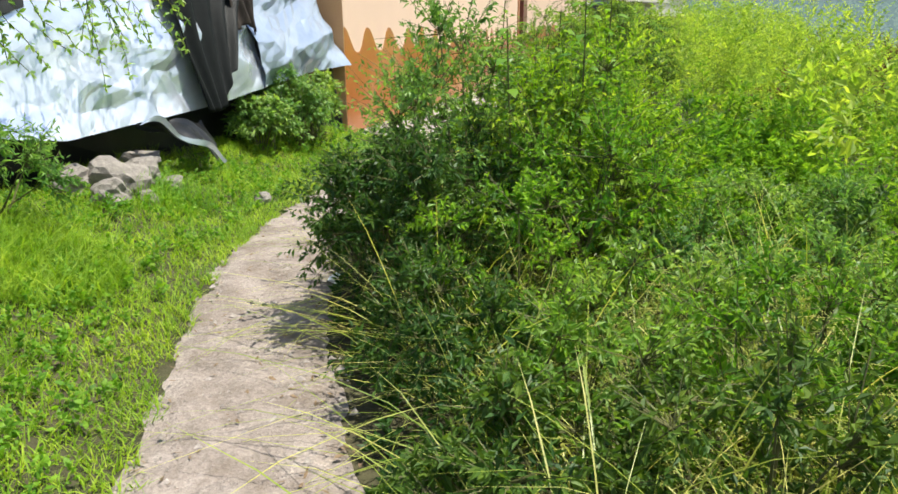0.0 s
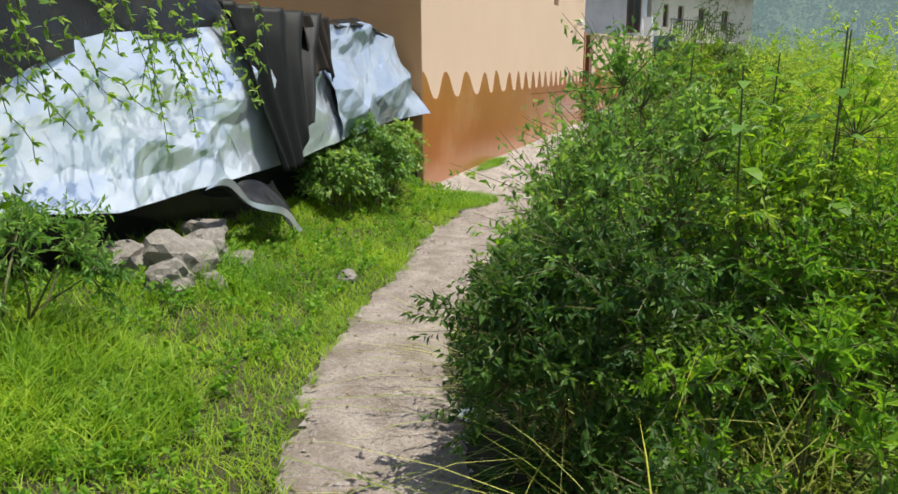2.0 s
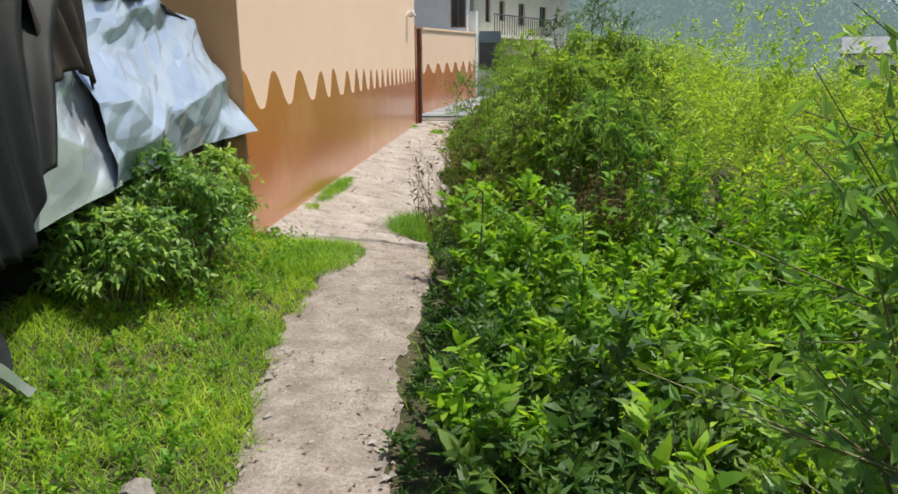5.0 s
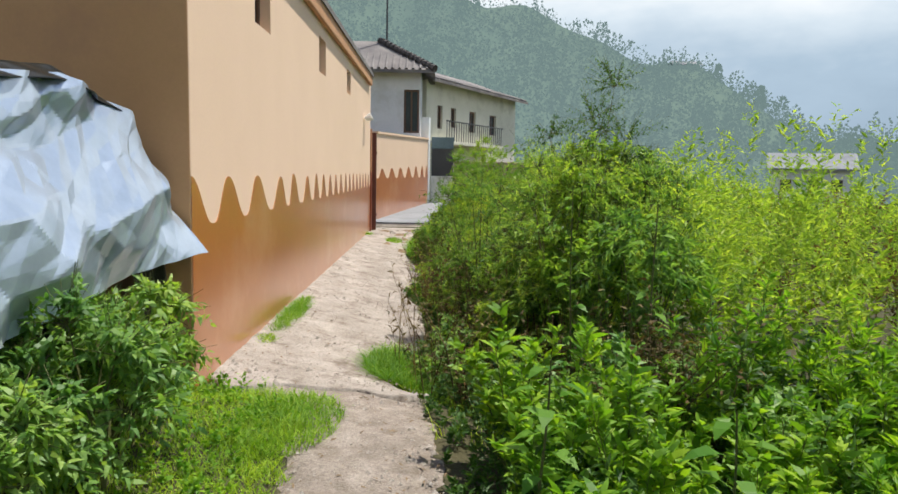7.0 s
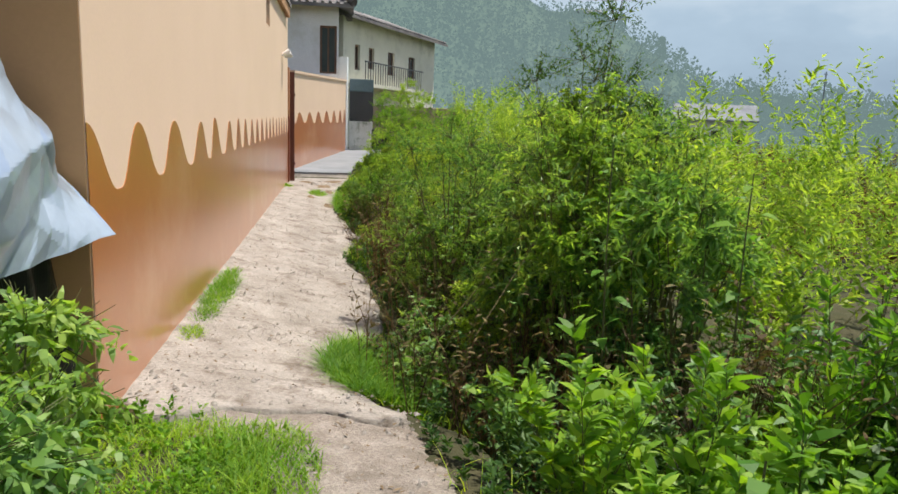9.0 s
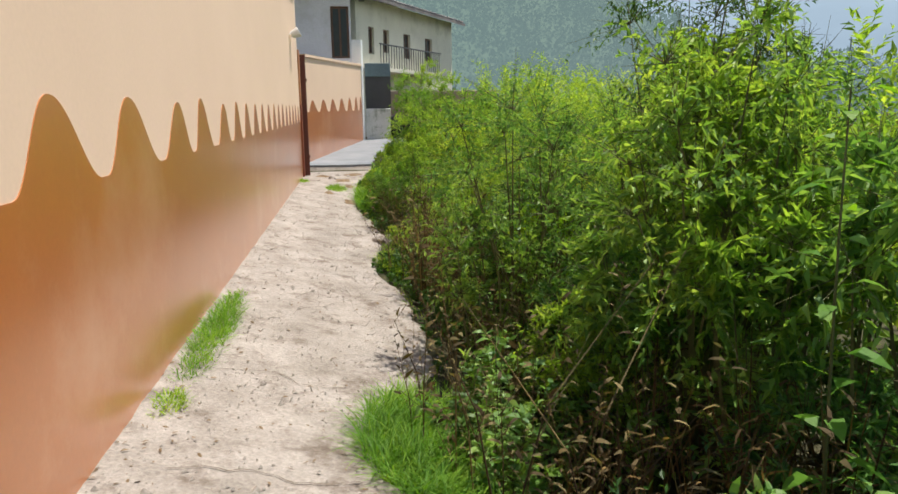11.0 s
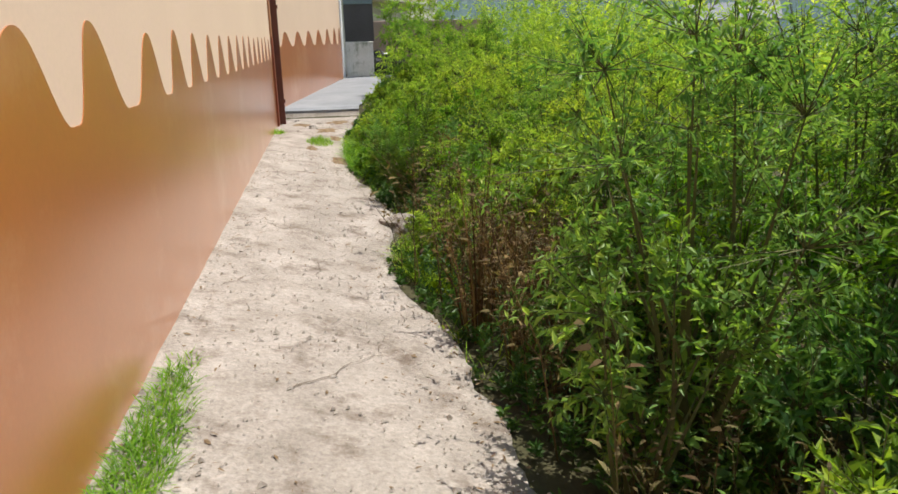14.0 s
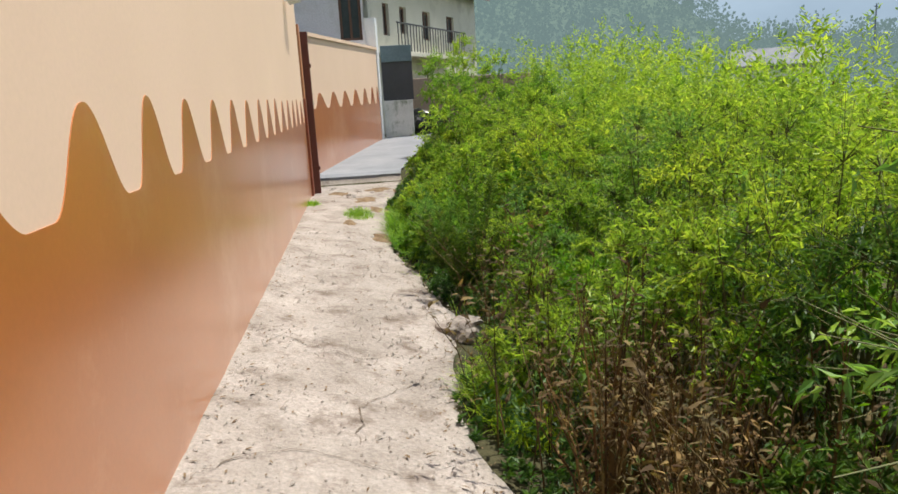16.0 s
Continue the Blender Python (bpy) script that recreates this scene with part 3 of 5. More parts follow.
def tube_mesh(A, B, ra, rb):
    """Thin three-sided stems from A to B."""
    n = len(A)
    D = unit(B - A)
    S = unit(np.cross(D, np.tile((0.31, 0.87, 0.2), (n, 1))))
    T = np.cross(D, S)
    V = []
    for c, r in ((A, ra), (B, rb)):
        for q in range(3):
            a = 2.094 * q
            V.append(c + (S * math.cos(a) + T * math.sin(a)) * np.reshape(r, (-1, 1)))
    V = np.stack(V, 1)
    idx = np.array([(0, 1, 4), (0, 4, 3), (1, 2, 5), (1, 5, 4), (2, 0, 3), (2, 3, 5)])
    return V.reshape(-1, 3), (np.arange(n)[:, None, None] * 6 + idx[None]).reshape(-1, 3)


def join(parts):
    Vs, Fs, o = [], [], 0
    for V, F in parts:
        Vs.append(V)
        Fs.append(F + o)
        o += len(V)
    return np.concatenate(Vs), np.concatenate(Fs)


def blades(P, H, W, rng, lean=0.5, bend=0.5, segs=2):
    """Grass blades standing at P with height H: tapered, bending outwards."""
    n = len(P)
    az = rng.uniform(0, 2 * np.pi, n)
    out = np.stack([np.cos(az), np.sin(az), np.zeros(n)], 1)
    side = np.stack([-np.sin(az), np.cos(az), np.zeros(n)], 1)
    side = unit(side + 0.6 * out * rng.normal(0, 1, (n, 1)))
    le = rng.uniform(0.1, lean, n)[:, None]
    be = rng.uniform(0.1, bend, n)[:, None]
    H, W = H[:, None], W[:, None]
    rows = []
    for i in range(segs):
        s = i / segs
        c = P + out * H * (le * s + be * s * s) + np.array((0, 0, 1.0)) * H * (s - 0.5 * be * s * s)
        rows += [c - side * W * 0.5 * (1 - 0.6 * s), c + side * W * 0.5 * (1 - 0.6 * s)]
    tip = P + out * H * (le + be) + np.array((0, 0, 1.0)) * H * (1 - 0.55 * be)
    V = np.stack(rows + [tip], 1)
    k = V.shape[1]
    idx = []
    for i in range(segs - 1):
        a = 2 * i
        idx += [(a, a + 1, a + 3), (a, a + 3, a + 2)]
    idx.append((k - 3, k - 2, k - 1))
    F = (np.arange(n)[:, None, None] * k + np.array(idx)[None]).reshape(-1, 3)
    return V.reshape(-1, 3), F


def herbs(P, H, rng, nb=12, nl=12, leaf=0.06, ratio=0.3, blen=0.34, rise=0.7, low=0.25, lean=0.18, droop=0.25, fine=True, stem_r=0.004, az=None, tilt=None):
    """Branching weeds. Returns leaf parts and stem parts as separate meshes."""
    n = len(P)
    az = rng.uniform(0, 2 * np.pi, n) if az is None else az
    tilt = (rng.uniform(0, lean, n) if tilt is None else tilt)[:, None]
    out = np.stack([np.cos(az), np.sin(az), np.zeros(n)], 1)
    up = np.array((0, 0, 1.0))
    Hc = H[:, None]

    def at(s):
        return P + up * Hc * s + out * Hc * tilt * s * s
    mid, top = at(0.5), at(1.0)
    stems = [tube_mesh(P - up * 0.03, mid, stem_r * (0.6 + H), stem_r * 0.7 * (0.6 + H)), tube_mesh(mid, top, stem_r * 0.7 * (0.6 + H), stem_r * 0.2 * (0.6 + H))]
    s = (np.arange(nb) + 0.5) / nb
    s = low + (1 - low) * np.clip(s[None] + rng.normal(0, 0.04, (n, nb)), 0, 1)
    B0 = P[:, None] + up * (Hc * s)[..., None] + out[:, None] * (Hc * tilt * s * s)[..., None]
    ba = rng.uniform(0, 2 * np.pi, (n, 1)) + 2.4 * np.arange(nb)[None] + rng.normal(0, 0.3, (n, nb))
    el = rise + rng.normal(0, 0.2, (n, nb)) + 0.5 * s
    BD = np.stack([np.cos(ba) * np.cos(el), np.sin(ba) * np.cos(el), np.sin(el)], -1)
    BL = (blen * Hc * (1.15 - 0.75 * s) * rng.uniform(0.6, 1.25, (n, nb)))
    B1 = B0 + BD * BL[..., None]
    stems.append(tube_mesh(B0.reshape(-1, 3), B1.reshape(-1, 3), stem_r * 0.45, stem_r * 0.15))
    u = (np.arange(nl) + 0.6) / nl
    u = u[None, None] * np.ones((n, nb, 1)) + rng.normal(0, 0.03, (n, nb, nl))
    LP = B0[:, :, None] + BD[:, :, None] * (BL[..., None] * u)[..., None]
    la = rng.uniform(0, 2 * np.pi, (n, nb, nl))
    rad = np.stack([np.cos(la), np.sin(la), rng.uniform(-0.3, 0.6, la.shape)], -1)
    LD = unit(rad + 0.8 * BD[:, :, None])
    LL = leaf * rng.uniform(0.55, 1.25, la.shape) * (1.15 - 0.35 * u)
    lv = leaf_mesh(LP.reshape(-1, 3), LD.reshape(-1, 3), LL.ravel(), (LL * ratio * rng.uniform(0.8, 1.2, la.shape)).ravel(), rng, droop, 0.7, fine)
    return lv, join(stems)


def scatter(rng, n, x0, x1, y0, y1, keep):
    x, y = rng.uniform(x0, x1, n), rng.uniform(y0, y1, n)
    k = keep(x, y)
    x, y = x[k], y[k]
    return np.stack([x, y, gz(x, y)], 1)


def weed_height(x, y):
    d = x - path_right(y)
    low = 0.64 + 0.16 * fnoise(x, y, 1.6, 11) + 0.4 * sstep(-2.2, -0.7, y)
    clump = 0.7 * np.exp(-((x - 3.25) / 0.8) ** 4 - ((y + 5.3) / 0.8) ** 4)
    tall = (2.45 + 0.3 * np.exp(-((x - 2.9) / 0.8) ** 2)) * sstep(-0.3, 1.2, y - 0.2 * (x - 2)) * (1 + 0.14 * fnoise(x, y, 2.4, 5)) * np.where(y < 2.5, 0.15 + 0.85 * sstep(0.5, 1.75, d), 0.4 + 0.6 * sstep(0.05, 0.8, d))
    bank = (0.5 + 1.25 * sstep(0.0, 2.0, d)) * (1 + 0.16 * fnoise(x, y, 2.1, 7)) + 0.45 * sstep(3, 5, x)
    near = (low + clump) * (0.4 + 0.6 * sstep(0.0, 0.7, d))
    k = sstep(2.5, 3.9, y - 0.5 * np.clip(x - 2.2, 0, 3))
    h = np.maximum(near, tall)
    return h * (1 - k) + bank * k - 0.35 * sstep(7, 10, x) * sstep(0, 2, y)


def stuff(name, mesh, material, label, category):
    return tagged(put_np(name, mesh[0], mesh[1], material), label, category, kind="stuff")


right_of = lambda a, b: (lambda x, y: (x - path_right(y) > a) & (x - path_right(y) < b))

def shrub(name, x, y, h, r, n, seed, mat, label, category="bush", group="", wood="stem", **kw):
    """A bush of its own: shoots arch outwards from one root, twigs and leaves crowd their upper parts."""
    g = np.random.default_rng(seed)
    a, q = g.uniform(0, 2 * np.pi, n), np.sqrt((np.arange(n) + 0.5) / n)
    X, Y = 0.22 * r * q * np.cos(a), 0.22 * r * q * np.sin(a)
    o = np.array((x, y, float(gz(x, y))))
    P = np.stack([X, Y, gz(x + X, y + Y) - o[2]], 1)
    H = h * (1.05 - 0.4 * q * q) * g.uniform(0.72, 1.1, n)
    lv, st = herbs(P, H, g, az=a, tilt=r * q / h * g.uniform(0.7, 1.25, n), **kw)
    e = empty(name, *o)
    put_np("foliage", *lv, M[mat], e)
    put_np("stem", *st, M[wood], e)
    return tagged(e, label, category, group)


def mound(name, x, y, h, r, seed, mat, label, category="bush", group="", lobes=8, twigs=20, nl=13, leaf=0.055, ratio=0.3, foot=0.25, sprays=3, droop=0.4, fine=False, hang=0.1):
    """A rounded bush: stems fork into lobes, each a tuft of leafy twigs, with gaps between them."""
    g = np.random.default_rng(seed)
    o = np.array((x, y, float(gz(x, y))))
    c, rz = np.array((0, 0, h * (0.5 + 0.5 * foot))), 0.5 * h * (1 - foot)
    k = np.arange(lobes)
    zc = 1 - 1.55 * (k + 0.5) / lobes
    a = 2.4 * k + g.uniform(0, 6) + g.normal(0, 0.3, lobes)
    ring = np.sqrt(np.clip(1 - zc * zc, 0, 1))
    L = c + np.stack([ring * np.cos(a) * r, ring * np.sin(a) * r, zc * rz], 1) * g.uniform(0.5, 0.85, (lobes, 1))
    lr = (0.36 * r + 0.14 * rz) * g.uniform(0.75, 1.3, lobes)
    base = np.stack([g.normal(0, 0.05, lobes), g.normal(0, 0.05, lobes), np.full(lobes, -0.03)], 1)
    knee = base * 1.5 + (L - base) * (0.45, 0.45, 0.5)
    wood = [tube_mesh(base, knee, 0.008 + 0.003 * h, 0.006 + 0.002 * h), tube_mesh(knee, L, 0.006 + 0.002 * h, 0.003)]
    d = unit(g.normal(0, 1, (lobes, twigs, 3)) + 0.75 * unit(L - c * (1, 1, 0.7))[:, None] + (0, 0, 0.35))
    A = np.repeat(L[:, None], twigs, 1).reshape(-1, 3)
    B = (L[:, None] + d * (lr[:, None] * g.uniform(0.7, 1.25, (lobes, twigs)))[..., None] * (1, 1, 0.9)).reshape(-1, 3)
    if sprays:
        top = np.argsort(-L[:, 2])[:max(2, lobes // 2)]
        j = g.choice(top, sprays * 2)
        sd = unit(g.normal(0, 0.45, (sprays * 2, 3)) + (0, 0, 1.0))
        A = np.concatenate([A, L[j]])
        B = np.concatenate([B, L[j] + sd * (0.09 * h + 0.14) * g.uniform(0.7, 1.3, (sprays * 2, 1))])
    wood.append(tube_mesh(A, B, 0.0028, 0.001))
    n = len(A)
    u = 0.25 + 0.78 * (np.arange(nl)[None] + g.uniform(0, 1, (n, nl))) / nl
    D = unit(B - A)
    P = A[:, None] + (B - A)[:, None] * u[..., None] - np.array((0, 0, 1.0)) * (hang * u * u * np.linalg.norm(B - A, axis=1)[:, None])[..., None]
    f = unit(g.normal(0, 1, (n, nl, 3)) + 0.9 * D[:, None] - (0, 0, 0.25))
    LL = leaf * g.uniform(0.6, 1.25, (n, nl)) * (1.2 - 0.4 * u)
    lv = leaf_mesh(P.reshape(-1, 3), f.reshape(-1, 3), LL.ravel(), (LL * ratio).ravel(), g, droop, 0.6, fine)
    e = empty(name, *o)
    put_np("foliage", *lv, M[mat], e)
    put_np("stem", *join(wood), M["stem"], e)
    return tagged(e, label, category, group)


def spaced(rng, n, x0, x1, y0, y1, keep, gap):
    """Places at least gap apart."""
    out = []
    for p in scatter(rng, n, x0, x1, y0, y1, keep):
        if all((p[0] - q[0]) ** 2 + (p[1] - q[1]) ** 2 > gap * gap for q in out):
            out.append(p)
    return np.array(out)


def inside(x, y, cx, cy, rx, ry):
    return ((x - cx) / rx) ** 2 + ((y - cy) / ry) ** 2 < 1


HOLLOW, WITHERED = (2.3, 0.55, 0.5, 0.7), (2.0, 4.3, 0.5, 0.75)
open_spot = lambda x, y: inside(x, y, *HOLLOW) | inside(x, y, *WITHERED)

# feathery bushes along the concrete path
rng = np.random.default_rng(21)
for k, (x, y, z) in enumerate(spaced(rng, 4000, 1, 4.8, 0.6, 15.5, lambda x, y: right_of(0.5, 2.5)(x, y) & ~open_spot(x, y) & ((x - path_right(y) > 1.15) | (y > 2.6)), 0.56)):
    h = float(weed_height(x, y)) * rng.uniform(0.78, 1.1)
    far = y > 9
    if y < 2.4:
        h *= 0.72 + 0.28 * float(sstep(1.3, 2.0, x - path_right(y)))
        mound("nettle_bush", x, y, h, 0.3 + 0.11 * h, 1000 + k, "leaf_cool" if rng.uniform() < 0.65 else "leaf_fine", "tall cool green bush with toothed drooping leaves", "bush", "bushes along the concrete path",
              lobes=13, twigs=14, nl=12, leaf=0.056, ratio=0.4, foot=0.2, sprays=5, hang=0.35, droop=0.5)
    else:
        # Below y = 4.4 the shade is put into the leaf colour.
        mound("willowy_bush", x, y, h, 0.3 + 0.1 * h, 1000 + k, ("leaf_cool" if k % 3 else "leaf_dark") if y < 4.4 else "leaf_fine" if rng.uniform() < 0.85 else "leaf_cool", "willowy bush beside the path, cooler darker leaf colour standing for shade" if y < 4.4 else "yellow-green willowy bush with narrow leaves beside the path", "bush", "bushes along the concrete path",
              lobes=9 if far else 13, twigs=13 if far else 15, nl=14 if far else 17, leaf=0.06 if far else 0.043, ratio=0.34, foot=0.22, sprays=4, hang=0.2)
P = scatter(rng, 1000, 2.5, 10, -0.2, 20, right_of(2.3, 6.5))
P = P[fnoise(P[:, 0], P[:, 1], 2.3, 4) > -0.4]
H = weed_height(P[:, 0], P[:, 1]) * rng.uniform(0.7, 1.1, len(P))
lv, st = herbs(P, H, rng, nb=17, nl=10, leaf=0.085, ratio=0.3, blen=0.24, rise=0.5, low=0.35, lean=0.3, fine=False)
stuff("thicket_behind", lv, M["leaf_fine"], "mass of sunlit feathery weeds behind the path", "weeds")

# greener bushes on the bank and at the foot of the thicket
rng = np.random.default_rng(30)
for k, (x, y, z) in enumerate(spaced(rng, 900, 1, 4.6, 2.4, 11.5, lambda x, y: right_of(0.35, 1.7)(x, y) & ~open_spot(x, y), 0.7)):
    h = min(1.4, float(weed_height(x, y)) * rng.uniform(0.6, 0.95))
    mound("leafy_bush", x, y, h, 0.3 + 0.1 * h, 1300 + k, "leaf_broad" if k % 3 else "leaf_cool", "fresh green leafy bush on the bank", "bush", "leafy bushes on the bank",
          lobes=9, twigs=15, nl=13, leaf=0.05, ratio=0.42, foot=0.1, sprays=2)
for k, (x, y, z) in enumerate(spaced(rng, 1500, 1.2, 4.2, -1.6, 4.2, lambda x, y: right_of(0.42, 2.4)(x, y) & ~open_spot(x, y), 0.42)):
    h = float(np.clip(weed_height(x, y), 0.5, 1.35)) * rng.uniform(0.55, 1.0)
    shrub("nettle", x, y, h, 0.2 + 0.14 * h, 7, 1400 + k, "leaf_cool" if k % 4 else "leaf_dark", "cool green nettle-like weed with drooping leaves", "weed", "nettles at the thicket foot",
          nb=11, nl=9, leaf=0.062, ratio=0.42, blen=0.26, rise=0.35, low=0.2, droop=0.5)
shrub("feathery_bush", 1.62, 7.7, 0.95, 0.5, 22, 1490, "leaf_dark", "dark green feathery bush on the path edge", nb=16, nl=16, leaf=0.07, ratio=0.1, blen=0.24, rise=0.9, low=0.1, fine=False)
shrub("feathery_bush", 1.5, 8.7, 0.85, 0.45, 18, 1491, "leaf_cool", "green feathery bush leaning over the path", nb=14, nl=14, leaf=0.07, ratio=0.12, blen=0.24, rise=0.9, low=0.1, fine=False)

for k, (x, y, h) in enumerate(((2.15, 13.4, 1.7), (2.45, 14.9, 2.0), (2.35, 16.0, 2.3), (2.9, 17.2, 2.6), (3.3, 15.4, 2.3))):
    mound("willowy_bush", x, y, h, 0.5, 1480 + k, "leaf_fine", "slender yellow-green bush before the gateway", "bush", "bushes along the concrete path", lobes=10, twigs=12, nl=11, leaf=0.075, ratio=0.34, foot=0.2, sprays=5)

for k, (x, y, h, r) in enumerate(((2.45, 1.5, 1.4, 0.38), (2.75, 0.95, 1.5, 0.42), (2.85, 1.7, 2.2, 0.5), (3.1, 0.5, 1.7, 0.45), (3.2, 2.3, 2.4, 0.5))):
    mound("plumed_bush", x, y, h, r, 1470 + k, "leaf_fine" if k % 3 else "leaf_cool", "tall light green bush with drooping leafy plumes", "bush", "plumed bushes over the hollow", lobes=12, twigs=12, nl=13, leaf=0.066, ratio=0.36, foot=0.4, sprays=10, hang=0.5, droop=0.7)

# withered bushes: brown stems with few leaves
rng = np.random.default_rng(35)
for k, (x, y, z) in enumerate(spaced(rng, 300, 1.5, 2.8, 3.6, 5.8, lambda x, y: inside(x, y, 2.0, 4.3, 0.5, 0.75), 0.27)):
    shrub("withered_bush", x, y, rng.uniform(0.7, 1.05), 0.34, 16, 1500 + k, "dry", "withered brown bush with bare bent stems", "bush", "withered bushes", "dry",
          nb=7, nl=4, leaf=0.045, ratio=0.24, blen=0.26, rise=0.8, low=0.15, droop=0.6, stem_r=0.0055)
for k, (x, y, z) in enumerate(spaced(rng, 300, 1.8, 2.95, 0.1, 1.4, lambda x, y: inside(x, y, 2.4, 0.75, 0.5, 0.6), 0.26)):
    shrub("withered_bush", x, y, rng.uniform(0.7, 1.1), 0.3, 12, 1540 + k, "dry", "dead brown stalks in the dark hollow of the thicket", "bush", "withered bushes", "dry",
          nb=3, nl=3, leaf=0.07, ratio=0.16, blen=0.3, rise=0.2, low=0.3, droop=0.9, stem_r=0.005)

# bright and shade-coloured lance-leaved weeds beside the dirt path
rng = np.random.default_rng(23)
for k, (x, y, z) in enumerate(spaced(rng, 2600, 1.6, 6.2, -4.7, -0.5, lambda x, y: right_of(0.32, 3.8)(x, y) & ~inside(x, y, 2.9, -0.65, 0.3, 0.35) & ~inside(x, y, 2.3, -0.55, 0.65, 0.6), 0.31)):
    h = float(weed_height(x, y)) * rng.uniform(0.75, 1.2)
    near = x - float(path_right(y)) < 1.6
    # Most weeds below y = -3.3 take the dark leaf as painted shade.
    shrub("lance_leaved_weed", x, y, h, 0.24 + 0.14 * h, 8, 1600 + k, "leaf_broad" if y > -3.3 or rng.uniform() < 0.3 else "leaf_dark", "green lance-leaved weed, most near ones coloured dark for shade", "weed", "lance-leaved weeds",
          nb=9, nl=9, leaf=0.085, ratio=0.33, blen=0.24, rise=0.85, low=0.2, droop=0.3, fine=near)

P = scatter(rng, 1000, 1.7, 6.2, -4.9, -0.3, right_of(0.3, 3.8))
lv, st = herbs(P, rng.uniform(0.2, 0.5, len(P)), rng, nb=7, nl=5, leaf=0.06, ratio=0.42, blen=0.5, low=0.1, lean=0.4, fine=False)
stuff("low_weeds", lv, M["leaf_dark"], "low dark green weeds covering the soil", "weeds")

# small-leaved bushes where the dirt path begins
rng = np.random.default_rng(28)
for k, (x, y, z) in enumerate(spaced(rng, 2600, 2.2, 7.2, -9.2, -4.3, right_of(0.34, 3.6), 0.5)):
    h = float(weed_height(x, y)) * rng.uniform(0.75, 1.25)
    # Shade along the path and below y = -7 is put into leaf colour.
    mound("small_leaved_bush", x, y, h, 0.34 + 0.12 * h, 1900 + k, "leaf_dark" if x - path_right(y) < 0.8 or y < -7.0 else ("leaf_broad", "leaf_cool", "leaf_broad", "leaf_fine")[k % 4], "green small-leaved bush beside the dirt path, shade painted as darker leaves", "bush", "bushes along the dirt path",
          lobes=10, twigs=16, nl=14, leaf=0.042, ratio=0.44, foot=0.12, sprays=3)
# Unseen bushes, added out of view to throw shade on the path's start.
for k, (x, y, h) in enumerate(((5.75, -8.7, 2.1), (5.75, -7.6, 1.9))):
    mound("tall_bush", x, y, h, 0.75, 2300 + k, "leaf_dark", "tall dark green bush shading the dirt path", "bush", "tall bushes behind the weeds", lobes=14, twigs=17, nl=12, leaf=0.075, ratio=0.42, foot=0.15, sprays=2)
P = np.concatenate([scatter(rng, 150, 3.2, 13, -15, -8.8, right_of(0.5, 7)), scatter(rng, 180, 5, 11, -9, 0, right_of(3.4, 9))])
H = weed_height(P[:, 0], P[:, 1]) * rng.uniform(0.6, 1.2, len(P))
lv, st = herbs(P, H, rng, nb=15, nl=11, leaf=0.06, ratio=0.34, blen=0.3, rise=0.6, low=0.15, lean=0.35, fine=False)
stuff("mixed_weeds", lv, M["leaf_broad"], "tangle of fresh green small-leaved weeds", "weeds")

# low cover on the verge
rng = np.random.default_rng(29)
P = scatter(rng, 13000, 0.8, 7.5, -15.0, 13.5, right_of(0.02, 0.6))
P = P[(P[:, 1] < 0.4) | (P[:, 1] > 2.3)]
d = P[:, 0] - path_right(P[:, 1])
H = (0.07 + 0.4 * sstep(0.0, 0.55, d)) * rng.uniform(0.6, 1.2, len(P))
lv, st = herbs(P, H, rng, nb=6, nl=5, leaf=0.045, ratio=0.4, blen=0.5, low=0.1, fine=False)
stuff("verge_weeds", lv, M["leaf_dark"], "low green weeds creeping over the verge", "weeds")

# field further off
rng = np.random.default_rng(24)
P = np.concatenate([scatter(rng, 900, 5, 18, -14, 25, right_of(3.5, 30)), scatter(rng, 700, 10, 45, -10, 70, right_of(8, 60))])
H = np.maximum(0.7, 1.0 + 0.3 * fnoise(P[:, 0], P[:, 1], 0.6, 5)) * rng.uniform(0.7, 1.3, len(P))
lv, st = herbs(P, H, rng, nb=9, nl=6, leaf=0.17, ratio=0.36, blen=0.5, low=0.1, fine=False)
stuff("field_weeds", lv, M["leaf_fine"], "wide field of sunlit overgrown weeds", "weeds")

# brownish seed heads out in the field
rng = np.random.default_rng(34)
P = scatter(rng, 620, 5.5, 20, 1, 20, right_of(3.8, 30))
P = P[fnoise(P[:, 0], P[:, 1], 0.8, 3) > 0.0]
lv, st = herbs(P, rng.uniform(1.0, 1.6, len(P)), rng, nb=9, nl=7, leaf=0.11, ratio=0.3, blen=0.25, low=0.4, fine=False)
stuff("seed_weeds", join([lv, st]), M["dry"], "brownish seeding weeds out in the field", "weeds")

# dry brown stalks at the foot of the thicket
rng = np.random.default_rng(25)
P = np.concatenate([scatter(rng, 420, 1.1, 3.4, -0.3, 4.2, right_of(0.2, 1.2)), scatter(rng, 160, 1.1, 3, 4.2, 7.2, right_of(0.1, 0.8)), scatter(rng, 90, 2.65, 3.15, -0.95, -0.35, right_of(0.5, 3))])
hollow = ((P[:, 0] - 2.4) / 0.6) ** 2 + ((P[:, 1] - 0.4) / 0.9) ** 2 < 1
P = P[~hollow | (rng.uniform(0, 1, len(P)) < 0.45)]
H = rng.uniform(0.35, 1.05, len(P)) * np.where(((P[:, 0] - 2.4) / 0.6) ** 2 + ((P[:, 1] - 0.4) / 0.9) ** 2 < 1, 0.6, 1.0)
